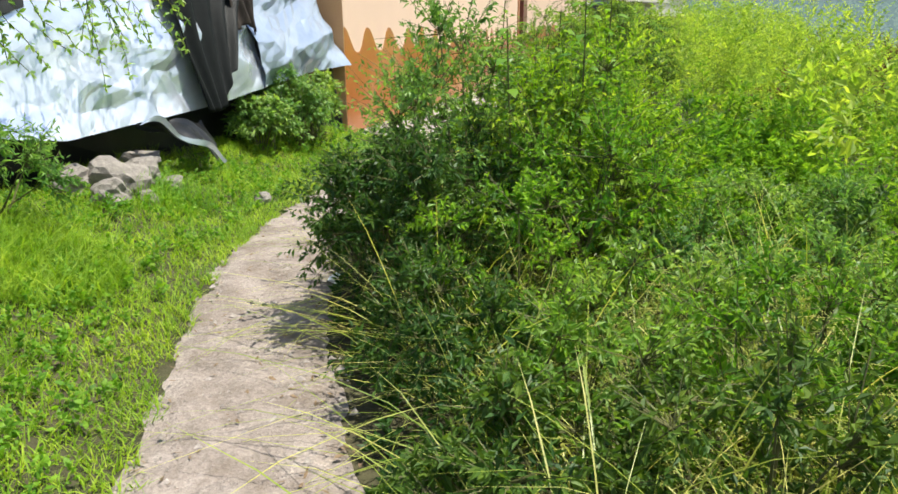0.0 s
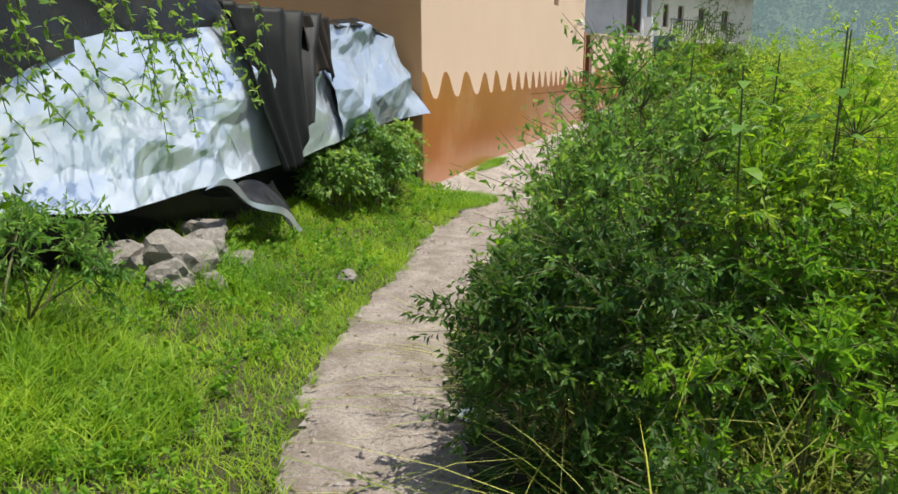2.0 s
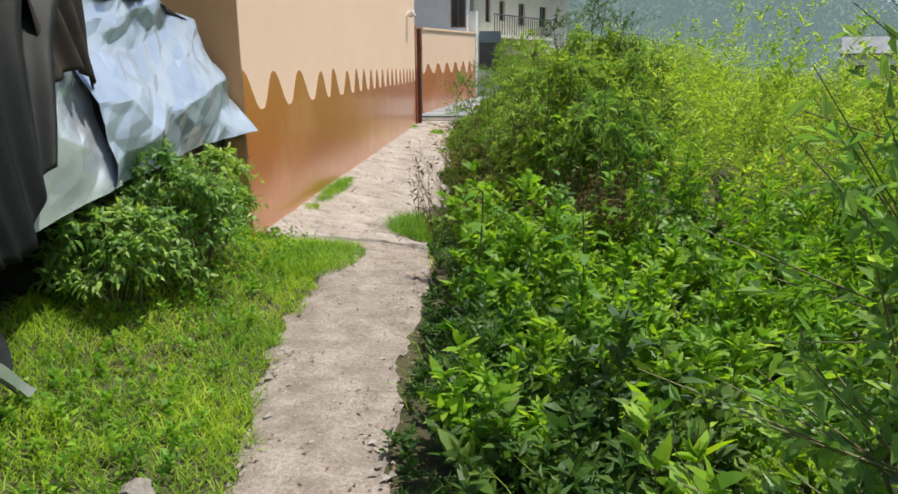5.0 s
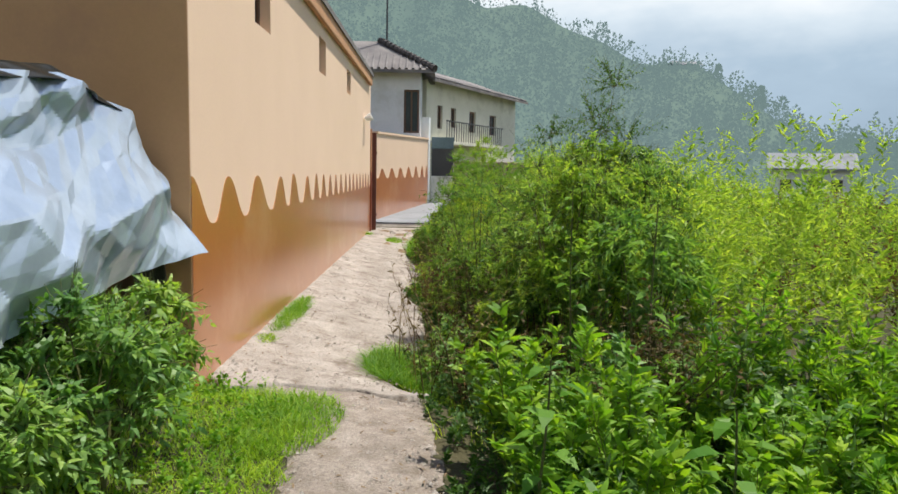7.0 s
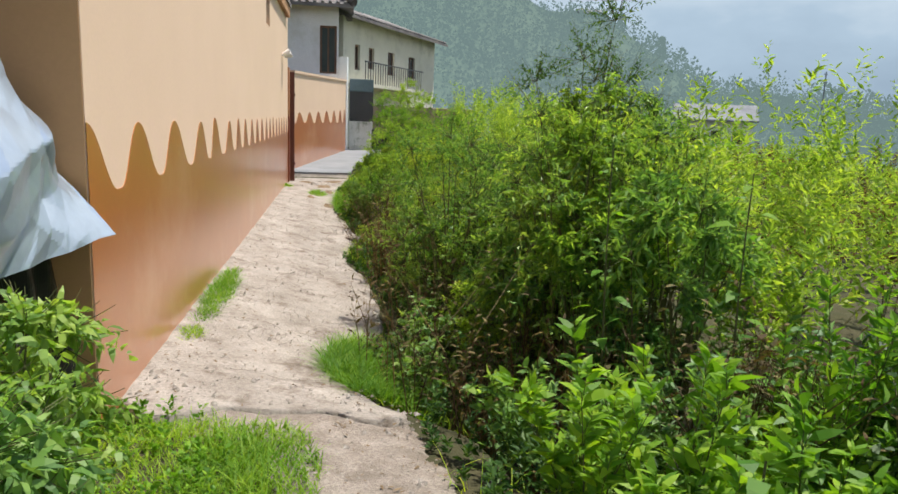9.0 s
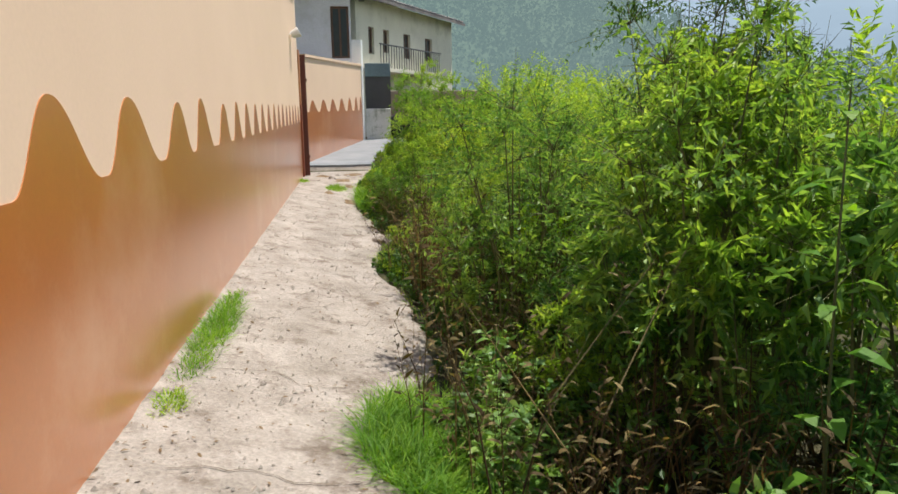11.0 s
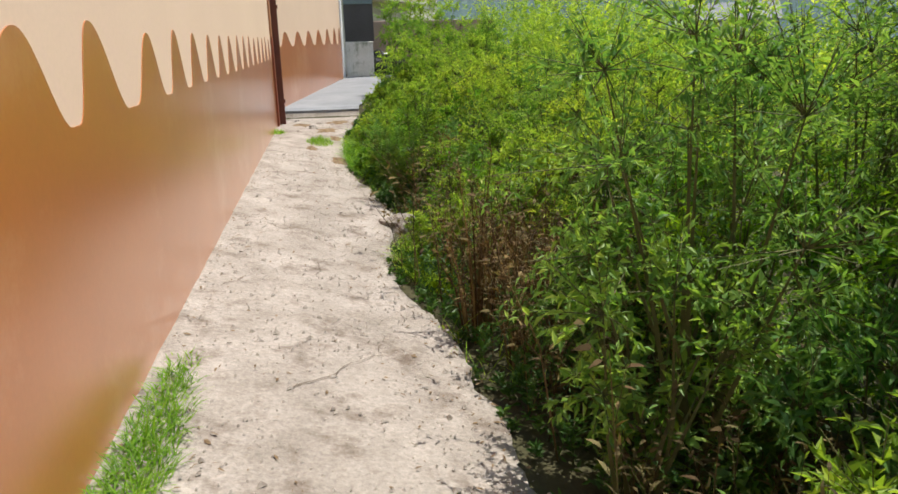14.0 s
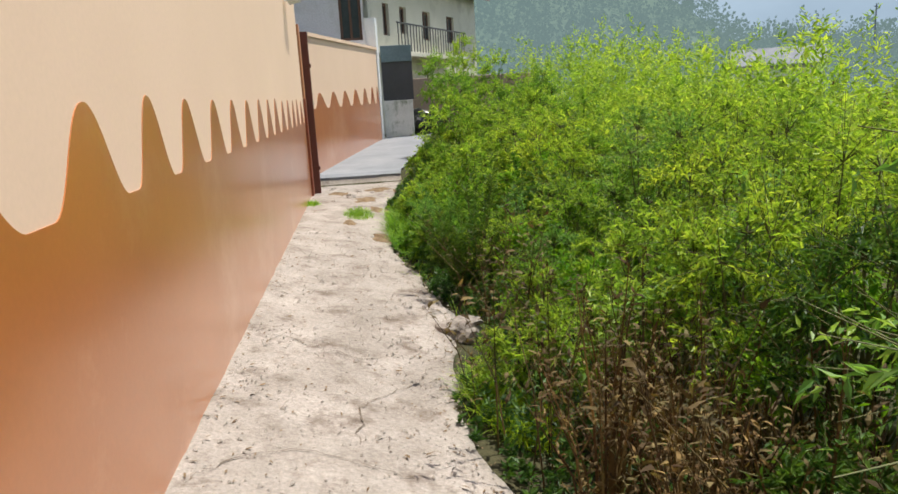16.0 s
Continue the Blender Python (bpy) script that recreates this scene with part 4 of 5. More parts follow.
lv, st = herbs(P, H, rng, nb=6, nl=3, leaf=0.05, ratio=0.3, blen=0.4, lean=0.7, droop=0.5, stem_r=0.0035)
V, F = join([lv, st])
stuff("dry_weeds", (V, F), M["dry"], "withered brown weeds and bent dry stalks", "weeds")

# long arching grass
rng = np.random.default_rng(26)
P = np.concatenate([scatter(rng, 4200, 2.4, 6.2, -8.2, -4.8, right_of(0.4, 3.0)), scatter(rng, 130, 1.7, 4, -4.8, -2, right_of(0.3, 2))])
C = P[rng.integers(0, max(1, len(P) // 7), len(P))] + np.concatenate([rng.normal(0, 0.05, (len(P), 2)), np.zeros((len(P), 1))], 1)
stuff("arching_grass", blades(C, rng.uniform(0.45, 1.1, len(P)), rng.uniform(0.004, 0.009, len(P)), rng, 0.6, 1.7, 6), M["blade_pale"], "long pale arching grass blades among weeds", "grass")

# lawn left of the dirt path
rng = np.random.default_rng(27)


def lawn(x, y):
    d = path_left(y) - x
    edge = 0.06 * fnoise(x, y, 6, 2) + 0.05 * fnoise(x, y, 15, 3)
    return (d > edge - 0.02) & ((y < -0.1) | (x > 0.05))


P = scatter(rng, 270000, -0.6, 4.5, -10, 0.45, lawn)
P = np.concatenate([P, scatter(rng, 60000, -4.5, 6.5, -15, -5, lambda x, y: lawn(x, y) & ((y < -10) | (x < -0.6)))])
out = np.maximum(sstep(-0.6, -4.0, P[:, 0]), sstep(-10, -14.5, P[:, 1]))
P = P[(rng.uniform(0, 1, len(P)) > out) & ((P[:, 0] > -0.3) | (P[:, 1] < -5.4))]
dens = 0.75 + 0.35 * fnoise(P[:, 0], P[:, 1], 3.1, 6)
P = P[rng.uniform(0, 1, len(P)) < dens]
hh = 0.045 + 0.035 * np.abs(fnoise(P[:, 0], P[:, 1], 2.1, 8)) + 0.10 * sstep(0.5, 1.6, path_left(P[:, 1]) - P[:, 0]) * np.abs(fnoise(P[:, 0], P[:, 1], 4, 9))
stuff("lawn_grass", blades(P, hh * rng.uniform(0.6, 1.4, len(P)), rng.uniform(0.004, 0.009, len(P)), rng, 0.8, 0.9, 2), M["blade"], "short bright green grass beside the path", "grass")

P = scatter(rng, 2600, 0.0, 3.4, -9.5, 0.2, lambda x, y: lawn(x, y) & (path_left(y) - x > 0.15))
lv, st = herbs(P, rng.uniform(0.05, 0.13, len(P)), rng, nb=5, nl=3, leaf=0.035, ratio=0.5, blen=0.6, low=0.1)
stuff("lawn_herbs", lv, M["leaf_broad"], "small leafy herbs in the grass", "weeds")

# tall grass at the foot of the thicket and verge
P = scatter(rng, 9000, 0.9, 3.2, -4, 14, right_of(0.0, 0.35))
P = P[fnoise(P[:, 0], P[:, 1], 2.3, 4) > 0.05]
stuff("verge_grass", blades(P, rng.uniform(0.06, 0.2, len(P)), rng.uniform(0.004, 0.008, len(P)), rng, 0.8, 1.0, 3), M["blade"], "ragged grass along the verge", "grass")


def tuft(name, x, y, rx, ry, n, h0, h1, label, seed, mat="blade"):
    r = np.random.default_rng(seed)
    a, q = r.uniform(0, 2 * np.pi, n), np.sqrt(r.uniform(0, 1, n))
    X, Y = x + rx * q * np.cos(a), y + ry * q * np.sin(a)
    Z = gz(X, Y) + 0.02
    H = r.uniform(h0, h1, n) * (1.15 - 0.6 * q)
    V, F = blades(np.stack([X, Y, Z], 1), H, r.uniform(0.004, 0.009, n), r, 0.7, 1.0, 4)
    o = np.array((x, y, float(gz(x, y))))
    ob = put_np(name, V - o, F, M[mat])
    ob.location = o
    return tagged(ob, label, "grass", "grass tufts on the path")


tuft("grass_tuft", 1.42, 1.35, 0.42, 0.7, 5200, 0.12, 0.32, "thick bright grass tuft on the path edge", 31)
tuft("grass_tuft", 0.12, 1.55, 0.07, 0.18, 420, 0.04, 0.1, "thin grass tuft at the foot of the orange wall", 32)
tuft("grass_tuft", 0.12, 2.75, 0.1, 0.95, 2000, 0.06, 0.15, "strip of grass at the foot of the orange wall", 33)
tuft("grass_tuft", 0.02, 11.9, 0.1, 0.2, 500, 0.06, 0.14, "small grass tuft on the concrete by the pilaster", 34)
tuft("grass_tuft", 0.66, 11.1, 0.18, 0.35, 800, 0.06, 0.16, "small yellow-green grass tuft on the concrete", 35)
tuft("grass_tuft", 0.75, -0.5, 0.3, 0.6, 1800, 0.06, 0.15, "yellow-green grass tuft at the house corner", 36)
tuft("grass_clump", 0.75, -6.3, 0.6, 0.6, 4200, 0.1, 0.3, "ragged green grass clump before the foil", 37)
tuft("grass_clump", 1.2, 10.3, 0.22, 1.2, 2600, 0.12, 0.35, "yellow-green grass clump on the path edge", 38)
tuft("grass_clump", 1.5, 5.6, 0.25, 0.5, 1500, 0.12, 0.3, "low grass clump on the path edge", 39)


def bush(name, x, y, rx, ry, h, n, seed, leaf, label, mat="leaf_broad", ratio=0.42, nb=11, nl=11):
    r = np.random.default_rng(seed)
    a, q = r.uniform(0, 2 * np.pi, n), np.sqrt(r.uniform(0, 1, n))
    X, Y = x + rx * q * np.cos(a), y + ry * q * np.sin(a)
    P = np.stack([X, Y, gz(X, Y)], 1)
    o = np.array((x, y, float(gz(x, y))))
    H = h * (1.08 - 0.45 * q * q) * r.uniform(0.55, 1.2, n)
    lv, st = herbs(P - o, H, r, nb=nb, nl=nl, leaf=leaf, ratio=ratio, blen=0.34, low=0.1, lean=0.36)
    e = empty(name, *o)
    put_np("foliage", *lv, M[mat], e)
    put_np("stem", *st, M["stem"], e)
    return tagged(e, label, "bush")


for k, (x, y, h, r) in enumerate(((0.12, -1.75, 0.86, 0.4), (0.02, -1.15, 0.84, 0.38), (0.05, -2.3, 0.62, 0.34))):
    mound("bush", x, y, h, r, 2400 + k, "leaf_cool", "dense green nettle-leaved bush growing before the silver foil", "bush", "bushes before the foil", lobes=14, twigs=19, nl=12, leaf=0.06, ratio=0.38, foot=0.05, sprays=3, droop=0.6, fine=True, hang=0.35)
bush("shrub", 0.05, -6.0, 0.3, 0.35, 0.95, 16, 45, 0.055, "green weedy shrub hiding the end of the foil")
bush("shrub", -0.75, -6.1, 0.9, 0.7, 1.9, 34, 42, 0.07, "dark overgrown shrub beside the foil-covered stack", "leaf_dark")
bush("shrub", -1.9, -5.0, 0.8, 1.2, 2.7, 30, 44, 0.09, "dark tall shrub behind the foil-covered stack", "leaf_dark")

def tall_weed(x, y, h, seed, size=1.0):
    r = np.random.default_rng(seed)
    e = empty("tall_weed", x, y, float(gz(x, y)) - 0.02)
    pts = np.array([(0.03 * math.sin(3 * s + seed), 0.03 * math.cos(2 * s + seed), h * s) for s in np.linspace(0, 1, 7)])
    ring = np.stack([np.cos(np.arange(6) * 1.047), np.sin(np.arange(6) * 1.047), np.zeros(6)], 1)
    V, F = ribbon_mesh(*np.moveaxis((pts[:, None] + ring * np.linspace(0.009, 0.003, 7)[:, None, None])[:, [0, 1, 2, 3, 4, 5, 0]], 2, 0))
    put_np("stem", V, F, M["stem"], e, True)
    n = 22 if size == 1.0 else 44
    for k in range(n):
        s = 0.25 + 0.74 * k / (n - 1)
        a = 2.4 * k + r.normal(0, 0.2)
        p = np.array([(np.interp(s, np.linspace(0, 1, 7), pts[:, 0]), np.interp(s, np.linspace(0, 1, 7), pts[:, 1]), h * s)])
        L = np.array([size * r.uniform(0.09, 0.16) * (1.25 - 0.6 * s)])
        q = p + np.array([(0.05 * math.cos(a), 0.05 * math.sin(a), 0.015)])
        d = np.array([(math.cos(a), math.sin(a), 0.35)])
        put_np("leaf", *join([tube_mesh(p, q + d * 0.004, 0.002, 0.0015), leaf_mesh(q, d, L, L * 0.52, r, 0.55, 0.15)]), M["leaf_broad"], e)
    return tagged(e, "tall upright weed with large drooping leaves", "weed", "tall weeds")


for x, y, h, s in ((2.55, 0.25, 2.1, 46), (2.9, -0.5, 1.65, 47), (2.0, -2.1, 0.9, 49), (2.5, -2.6, 1.0, 50)):
    tall_weed(x, y, h, s)
for x, y, h, s in ((3.1, -4.75, 1.85, 60), (3.42, -4.85, 1.8, 61), (3.6, -5.25, 1.85, 62), (3.3, -5.5, 1.7, 64), (3.75, -4.7, 1.85, 65)):
    tall_weed(x, y, h, s, 0.9)
for k, (x, y, h, r) in enumerate(((3.0, -5.3, 1.7, 0.62), (3.6, -5.0, 1.6, 0.6), (2.8, -5.95, 0.95, 0.45))):
    # The third bush gets dark leaves to paint the shade by the path.
    mound("bush", x, y, h, r, 2420 + k, ("leaf_cool", "leaf_broad", "leaf_dark")[k], "leafy green bush leaning over the dirt path", "bush", "bushes along the dirt path", lobes=19, twigs=20, nl=16, leaf=0.042, ratio=0.46, foot=0.12, sprays=6)
mound("weed_clump", 0.3, -6.0, 0.62, 0.5, 2440, "leaf_cool", "green weedy clump among tall grass", "weed", "", lobes=12, twigs=17, nl=12, leaf=0.055, ratio=0.3, foot=0.03)

# ---- foil-covered stack ----
def sheet(name, u0, u1, nu, nv, pos, material, parent, seed, crease=0.05, thick=0.004, smooth=False):
    """A crumpled sheet: pos(u, v) gives points; facet-like creases are added along x."""
    u, v = np.meshgrid(np.linspace(u0, u1, nu), np.linspace(0, 1, nv))
    X, Y, Z = pos(u, v)
    r = np.random.default_rng(seed)
    f = np.zeros_like(u)
    for cell, amp in ((0.85, 1.0), (0.36, 0.34), (0.13, 0.07)):
        a0 = r.uniform(0.3, 1.2)
        Yw, Zw = Y + 0.05 * fnoise(Y, Z, 3.0, seed), Z + 0.05 * fnoise(Z, Y, 3.4, seed + 1)
        p, q = (np.cos(a0) * Yw + np.sin(a0) * Zw) / cell + 40, (np.cos(a0) * Zw - np.sin(a0) * Yw) / (cell * 0.7) + 40
        hgt = r.normal(0, 1, (90, 120))
        i0, j0 = np.floor(p).astype(int) % 89, np.floor(q).astype(int) % 119
        fp, fq = p - np.floor(p), q - np.floor(q)
        h00, h10, h01, h11 = hgt[i0, j0], hgt[i0 + 1, j0], hgt[i0, j0 + 1], hgt[i0 + 1, j0 + 1]
        f = f + amp * np.where(fp + fq < 1, h00 + (h10 - h00) * fp + (h01 - h00) * fq, h11 + (h01 - h11) * (1 - fp) + (h10 - h11) * (1 - fq))
    f = (f - f.mean()) / f.std()
    X = X + crease * f
    V = np.stack([X.ravel(), Y.ravel(), Z.ravel()], 1)
    i = (np.arange(nv - 1)[:, None] * nu + np.arange(nu - 1)[None]).ravel()
    ob = put_np(name, V, np.stack([i, i + 1, i + nu + 1, i + nu], 1), material, parent, smooth)
    so = ob.modifiers.new("thickness", "SOLIDIFY")
    so.thickness = thick
    return ob


ST = empty("covered_stack", 0, 0, 0)
tagged(ST, "roadside stack covered with black plastic and silver foil sheets", "stack")
bm = bmesh.new()
add_box(bm, -2.4, -0.42, -5.7, -0.35, 0.1, 1.72)
bmesh.ops.subdivide_edges(bm, edges=bm.edges, cuts=9, use_grid_fill=True)
for v in bm.verts:
    q = noise.noise_vector(v.co * 2.1)
    v.co += Vector((0.09 * q.x, 0.05 * q.y, 0.07 * q.z))
part("black_cover", bm, M["black_plastic"], ST, "black plastic sheeting")


def edge_low(y):
    return np.interp(y, (-5.7, -4.95, -3.4, -2.0, -0.7, -0.2), (0.78, 0.66, 0.72, 0.84, 0.94, 0.97))


def edge_top(y):
    return np.interp(y, (-5.7, -5.2, -4.6, -3.8, -2.6, -2.0, -1.1, -0.35, -0.08), (1.3, 1.56, 1.69, 1.76, 1.86, 1.87, 1.96, 1.84, 1.4))


def foil_pos(u, v):
    z = edge_low(u) + (edge_top(u) - edge_low(u)) * v
    return 0.0 - 0.26 * v + 0.06 * sstep(-1.2, -0.2, u) * (1 - v), u, z


sheet("foil_sheet", -5.7, -2.05, 220, 70, foil_pos, M["foil"], ST, 51, 0.045)
sheet("foil_sheet", -2.15, -0.06, 140, 70, lambda u, v: (foil_pos(u, v)[0] + 0.03, u, foil_pos(u, v)[2]), M["foil_tinted"], ST, 52, 0.042)


def tarp_pos(u, v):
    w = 0.35 + 0.65 * v
    y = -3.25 + (u + 0.35) * w * 0.95
    return 0.13 - 0.3 * v + (0.02 + 0.03 * v) * np.sin(u * 19 + 2 * np.sin(v * 3)), y, 0.70 + 1.26 * v + 0.35 * sstep(-0.1, 0.75, u) * (1 - v)


sheet("dark_tarp", -0.7, 0.75, 60, 36, tarp_pos, M["tarp"], ST, 53, 0.007, smooth=True)
sheet("rag", 0, 0.52, 30, 24, lambda u, v: (-0.03 - 0.12 * v + 0.03 * np.sin(u * 34 + 2 * v), -2.58 + u + 0.06 * (1 - v) * np.sin(u * 9), 1.40 + 0.54 * v + 0.07 * np.sin(u * 7) * (1 - v)), M["rag"], ST, 54, 0.005, smooth=True)
sheet("black_strip", 0, 2.4, 80, 24, lambda u, v: (-0.28 - 0.14 * v, -5.5 + u, edge_top(-5.5 + u) - 0.06 + 0.42 * v + 0.06 * np.sin(u * 7) * v), M["black_plastic"], ST, 55, 0.03)
sheet("ruffled_edge", 0, 1.5, 70, 10, lambda u, v: (-0.22 - 0.12 * v + 0.02 * np.sin(u * 17 + 3 * v), -1.7 + u, edge_top(-1.7 + u) - 0.03 + 0.07 * v), M["black_plastic"], ST, 56, 0.012, smooth=True)
sheet("black_end", 0, 0.62, 40, 30, lambda u, v: (-0.07 - 0.05 * v + 0.02 * np.sin(u * 23 + 4 * v), -0.66 + u, 0.1 + 0.95 * v), M["black_plastic"], ST, 59, 0.012)
sheet("flap", 0, 1, 34, 22, lambda u, v: (0.04 + 0.34 * u * (1 - v) + 0.03 * np.sin(u * 11 + v * 6), -4.25 + 0.66 * u + 0.25 * v * u, 0.69 - 0.42 * u ** 1.8 * (1 - v) - 0.04 * v + 0.04 * np.sin(u * 9 + 3 * v)), M["black_plastic"], ST, 57, 0.012)
sheet("flap_edge", 0, 1, 40, 5, lambda u, v: (0.06 + 0.34 * u + 0.015 * v + 0.02 * np.sin(u * 11), -4.27 + 0.66 * u + 0.03 * v, 0.69 - 0.42 * u ** 1.8 + 0.04 * np.sin(u * 9) + (0.008 + 0.035 * np.abs(np.sin(u * 6 + 0.6))) * v), M["foil"], ST, 58, 0.007, 0.002)


def rock(name, x, y, r, seed, sink=0.3, squash=0.75, mat="stone", label="pale rough stone lying in the grass"):
    bm = bmesh.new()
    bmesh.ops.create_icosphere(bm, subdivisions=3, radius=r)
    for v in bm.verts:
        q = noise.noise(v.co * (2.2 / r) * 0.5 + Vector((seed * 7.3, 0, 0)))
        q2 = noise.noise(v.co * (5.0 / r) * 0.5 + Vector((0, seed * 3.1, 0)))
        v.co *= 1 + 0.5 * q + 0.25 * q2
        v.co.z *= squash
    ob = part(name, bm, M[mat])
    ob.location = (x, y, float(gz(x, y)) + r * squash * (1 - sink))
    ob.rotation_euler.z = seed
    return tagged(ob, label, "rock", "stones by the stack")


rr = random.Random(5)
for x, y, r in ((0.2, -4.72, 0.2), (0.12, -4.4, 0.16), (0.32, -4.98, 0.14), (-0.02, -4.95, 0.17), (0.3, -4.25, 0.09), (0.45, -4.75, 0.08), (0.9, -3.9, 0.07), (-0.05, -4.15, 0.13)):
    rock("stone", x, y, r, rr.uniform(0, 9))
rock("stone", 1.36, 6.75, 0.16, 3.3, 0.5, 0.6, "concrete", "lump of broken concrete on the path edge")

tuft("grass_tuft", 0.42, -4.55, 0.35, 0.45, 900, 0.1, 0.28, "ragged green grass growing round the stones", 53)

# trailing vines over the foil
rng = np.random.default_rng(61)
n = 52
A = np.stack([rng.uniform(-0.15, 0.05, n), -5.9 + 2.2 * rng.uniform(0, 1, n) ** 1.6, rng.uniform(1.5, 2.2, n)], 1)
vl, vs = [], []
for a in A:
    p = a.copy()
    d = np.array((0.22, rng.normal(0, 0.3), -0.6))
    for k in range(rng.integers(4, 9)):
        q = p + unit(d) * 0.085
        vs.append((p, q))
        vl.append(q)
        d = d + np.array((0.0, rng.normal(0, 0.16), rng.normal(0, 0.14)))
        d[0] = max(0.02, 0.2 - 0.5 * max(0, q[0] - 0.05)) + rng.normal(0, 0.05)
        p = q
vp = np.repeat(np.array(vl), 5, 0)
lv = leaf_mesh(vp, rng.normal(0, 1, vp.shape) + (0.5, 0, -0.3), rng.uniform(0.03, 0.07, len(vp)), rng.uniform(0.012, 0.026, len(vp)), rng)
vine = empty("vine", -0.1, -4.8, 0.3)
o = np.array((-0.1, -4.8, 0.3))
sv = np.array(vs) - o
put_np("foliage", lv[0] - o, lv[1], M["leaf_cool"], vine)
tagged(put_np("stem", *tube_mesh(sv[:, 0], sv[:, 1], 0.003, 0.003), M["stem"], vine), kind="stuff")
tagged(vine, "thin trailing vine with small leaves over the foil", "vine")

# scraps of litter
def scrap(x, y, r, seed, mat, label, lift=0.02):
    bm = bmesh.new()
    bmesh.ops.create_icosphere(bm, subdivisions=2, radius=r)
    for v in bm.verts:
        q = noise.noise(v.co * (1.6 / r) + Vector((seed, 0, 0)))
        v.co *= 1 + 0.7 * q
        v.co.z *= 0.6
    ob = part("litter_scrap", bm, M[mat])
    ob.location = (x, y, float(gz(x, y)) + r * 0.35 + lift)
    return tagged(ob, label, "litter")


scrap(2.3, -5.55, 0.045, 2.2, "white_paint", "crumpled white paper scrap on the verge")
scrap(1.37, 7.05, 0.025, 4.1, "white_paint", "small white paper scrap on the concrete edge")
# rubbish bags by the gateway
rr = random.Random(8)
for x, y, r in ((2.3, 21.2, 0.35), (2.65, 21.35, 0.3), (2.45, 21.3, 0.25)):
    ob = rock("rubbish_bag", x, y, r, rr.uniform(0, 9), 0.1, 1.0, "black_plastic", "crumpled black rubbish bag on the ground")
    ob["category"], ob["group"] = "bag", "bags by the gateway"

# ---- grit and litter on the paths ----
rng = np.random.default_rng(71)
on_path = lambda x, y: (x > path_left(y) + 0.02) & (x < path_right(y) + 0.05)
P = scatter(rng, 52000, -0.1, 4.2, -9.5, 10, on_path)
P = P[rng.uniform(0, 1, len(P)) < 0.45 + 0.5 * fnoise(P[:, 0], P[:, 1], 3.3, 9)]
P[:, 2] += np.where(P[:, 1] > 0.3, 0.048, 0.022)
r0 = rng.uniform(0.003, 0.011, len(P)) * np.where(rng.uniform(0, 1, len(P)) < np.where(P[:, 1] < 0.8, 0.22, 0.06), 2.5, 1)
base = np.array([(1, 0, 0), (-0.5, 0.87, 0), (-0.5, -0.87, 0), (0.1, 0.1, 0.75), (0, 0, -0.4)])
jit = rng.uniform(0.6, 1.3, (len(P), 5, 1))
V = P[:, None] + base[None] * r0[:, None, None] * jit
idx = np.array([(0, 1, 3), (1, 2, 3), (2, 0, 3), (1, 0, 4), (2, 1, 4), (0, 2, 4)])
stuff("path_grit", (V.reshape(-1, 3), (np.arange(len(P))[:, None, None] * 5 + idx).reshape(-1, 3)), M["pebble"], "loose pebbles and grit on the path", "gravel")
P = scatter(rng, 24000, -0.1, 4.2, -9.5, 13.5, on_path)
e = np.minimum(P[:, 0] - path_left(P[:, 1]), path_right(P[:, 1]) - P[:, 0])
P = P[(rng.uniform(0, 1, len(P)) < np.exp(-e * 5) + 0.25 * (fnoise(P[:, 0], P[:, 1], 4, 3) > 0.15))]
P[:, 2] += np.where(P[:, 1] > 0.3, 0.053, 0.03)
D = np.concatenate([rng.normal(0, 1, (len(P), 2)), rng.normal(0, 0.12, (len(P), 1))], 1)
L = rng.uniform(0.01, 0.045, len(P))
stuff("leaf_litter", leaf_mesh(P, D, L, L * rng.uniform(0.08, 0.4, len(P)), rng, 0.1, 0.25), M["litter"], "dry leaf bits and straw on the path", "litter")

# heaps of soil and crumbled concrete before the apron
def soil_patch(x, y, rx, ry, h, seed):
    u, v = np.meshgrid(np.linspace(0, 1, 9), np.linspace(0, 2 * np.pi, 40))
    q = u * (1 + 0.3 * fnoise(np.cos(v) * 1.5, np.sin(v) * 1.5, 2.0, seed))
    X, Y = rx * q * np.cos(v), ry * q * np.sin(v)
    Z = gz(x + X, y + Y) - float(gz(x, y)) + 0.04 + h * (1 - u ** 2) * (1 + 0.5 * fnoise(x + X, y + Y, 14, seed)) - 0.02 * u
    V, F = ribbon_mesh(X, Y, Z)
    ob = put_np("soil_heap", V, F, M["litter"], smooth=True)
    ob.location = (x, y, float(gz(x, y)))
    return tagged(ob, "flat heap of crumbly brown soil on the concrete", "soil", "soil heaps before the apron")


for k, q in enumerate(((0.75, 12.2, 0.28, 0.35), (0.35, 12.9, 0.25, 0.3), (0.95, 13.1, 0.3, 0.4), (0.9, 9.9, 0.16, 0.4), (0.55, 10.6, 0.12, 0.25), (0.88, 11.5, 0.14, 0.3))):
    soil_patch(*q, 0.025, 90 + k)
rr = random.Random(12)
for k in range(16):
    rock("rubble", rr.uniform(0.2, 1.15), rr.uniform(11.4, 13.8), rr.uniform(0.03, 0.075), rr.uniform(0, 9), 0.1, 0.6, "concrete", "small lump of broken concrete before the apron")

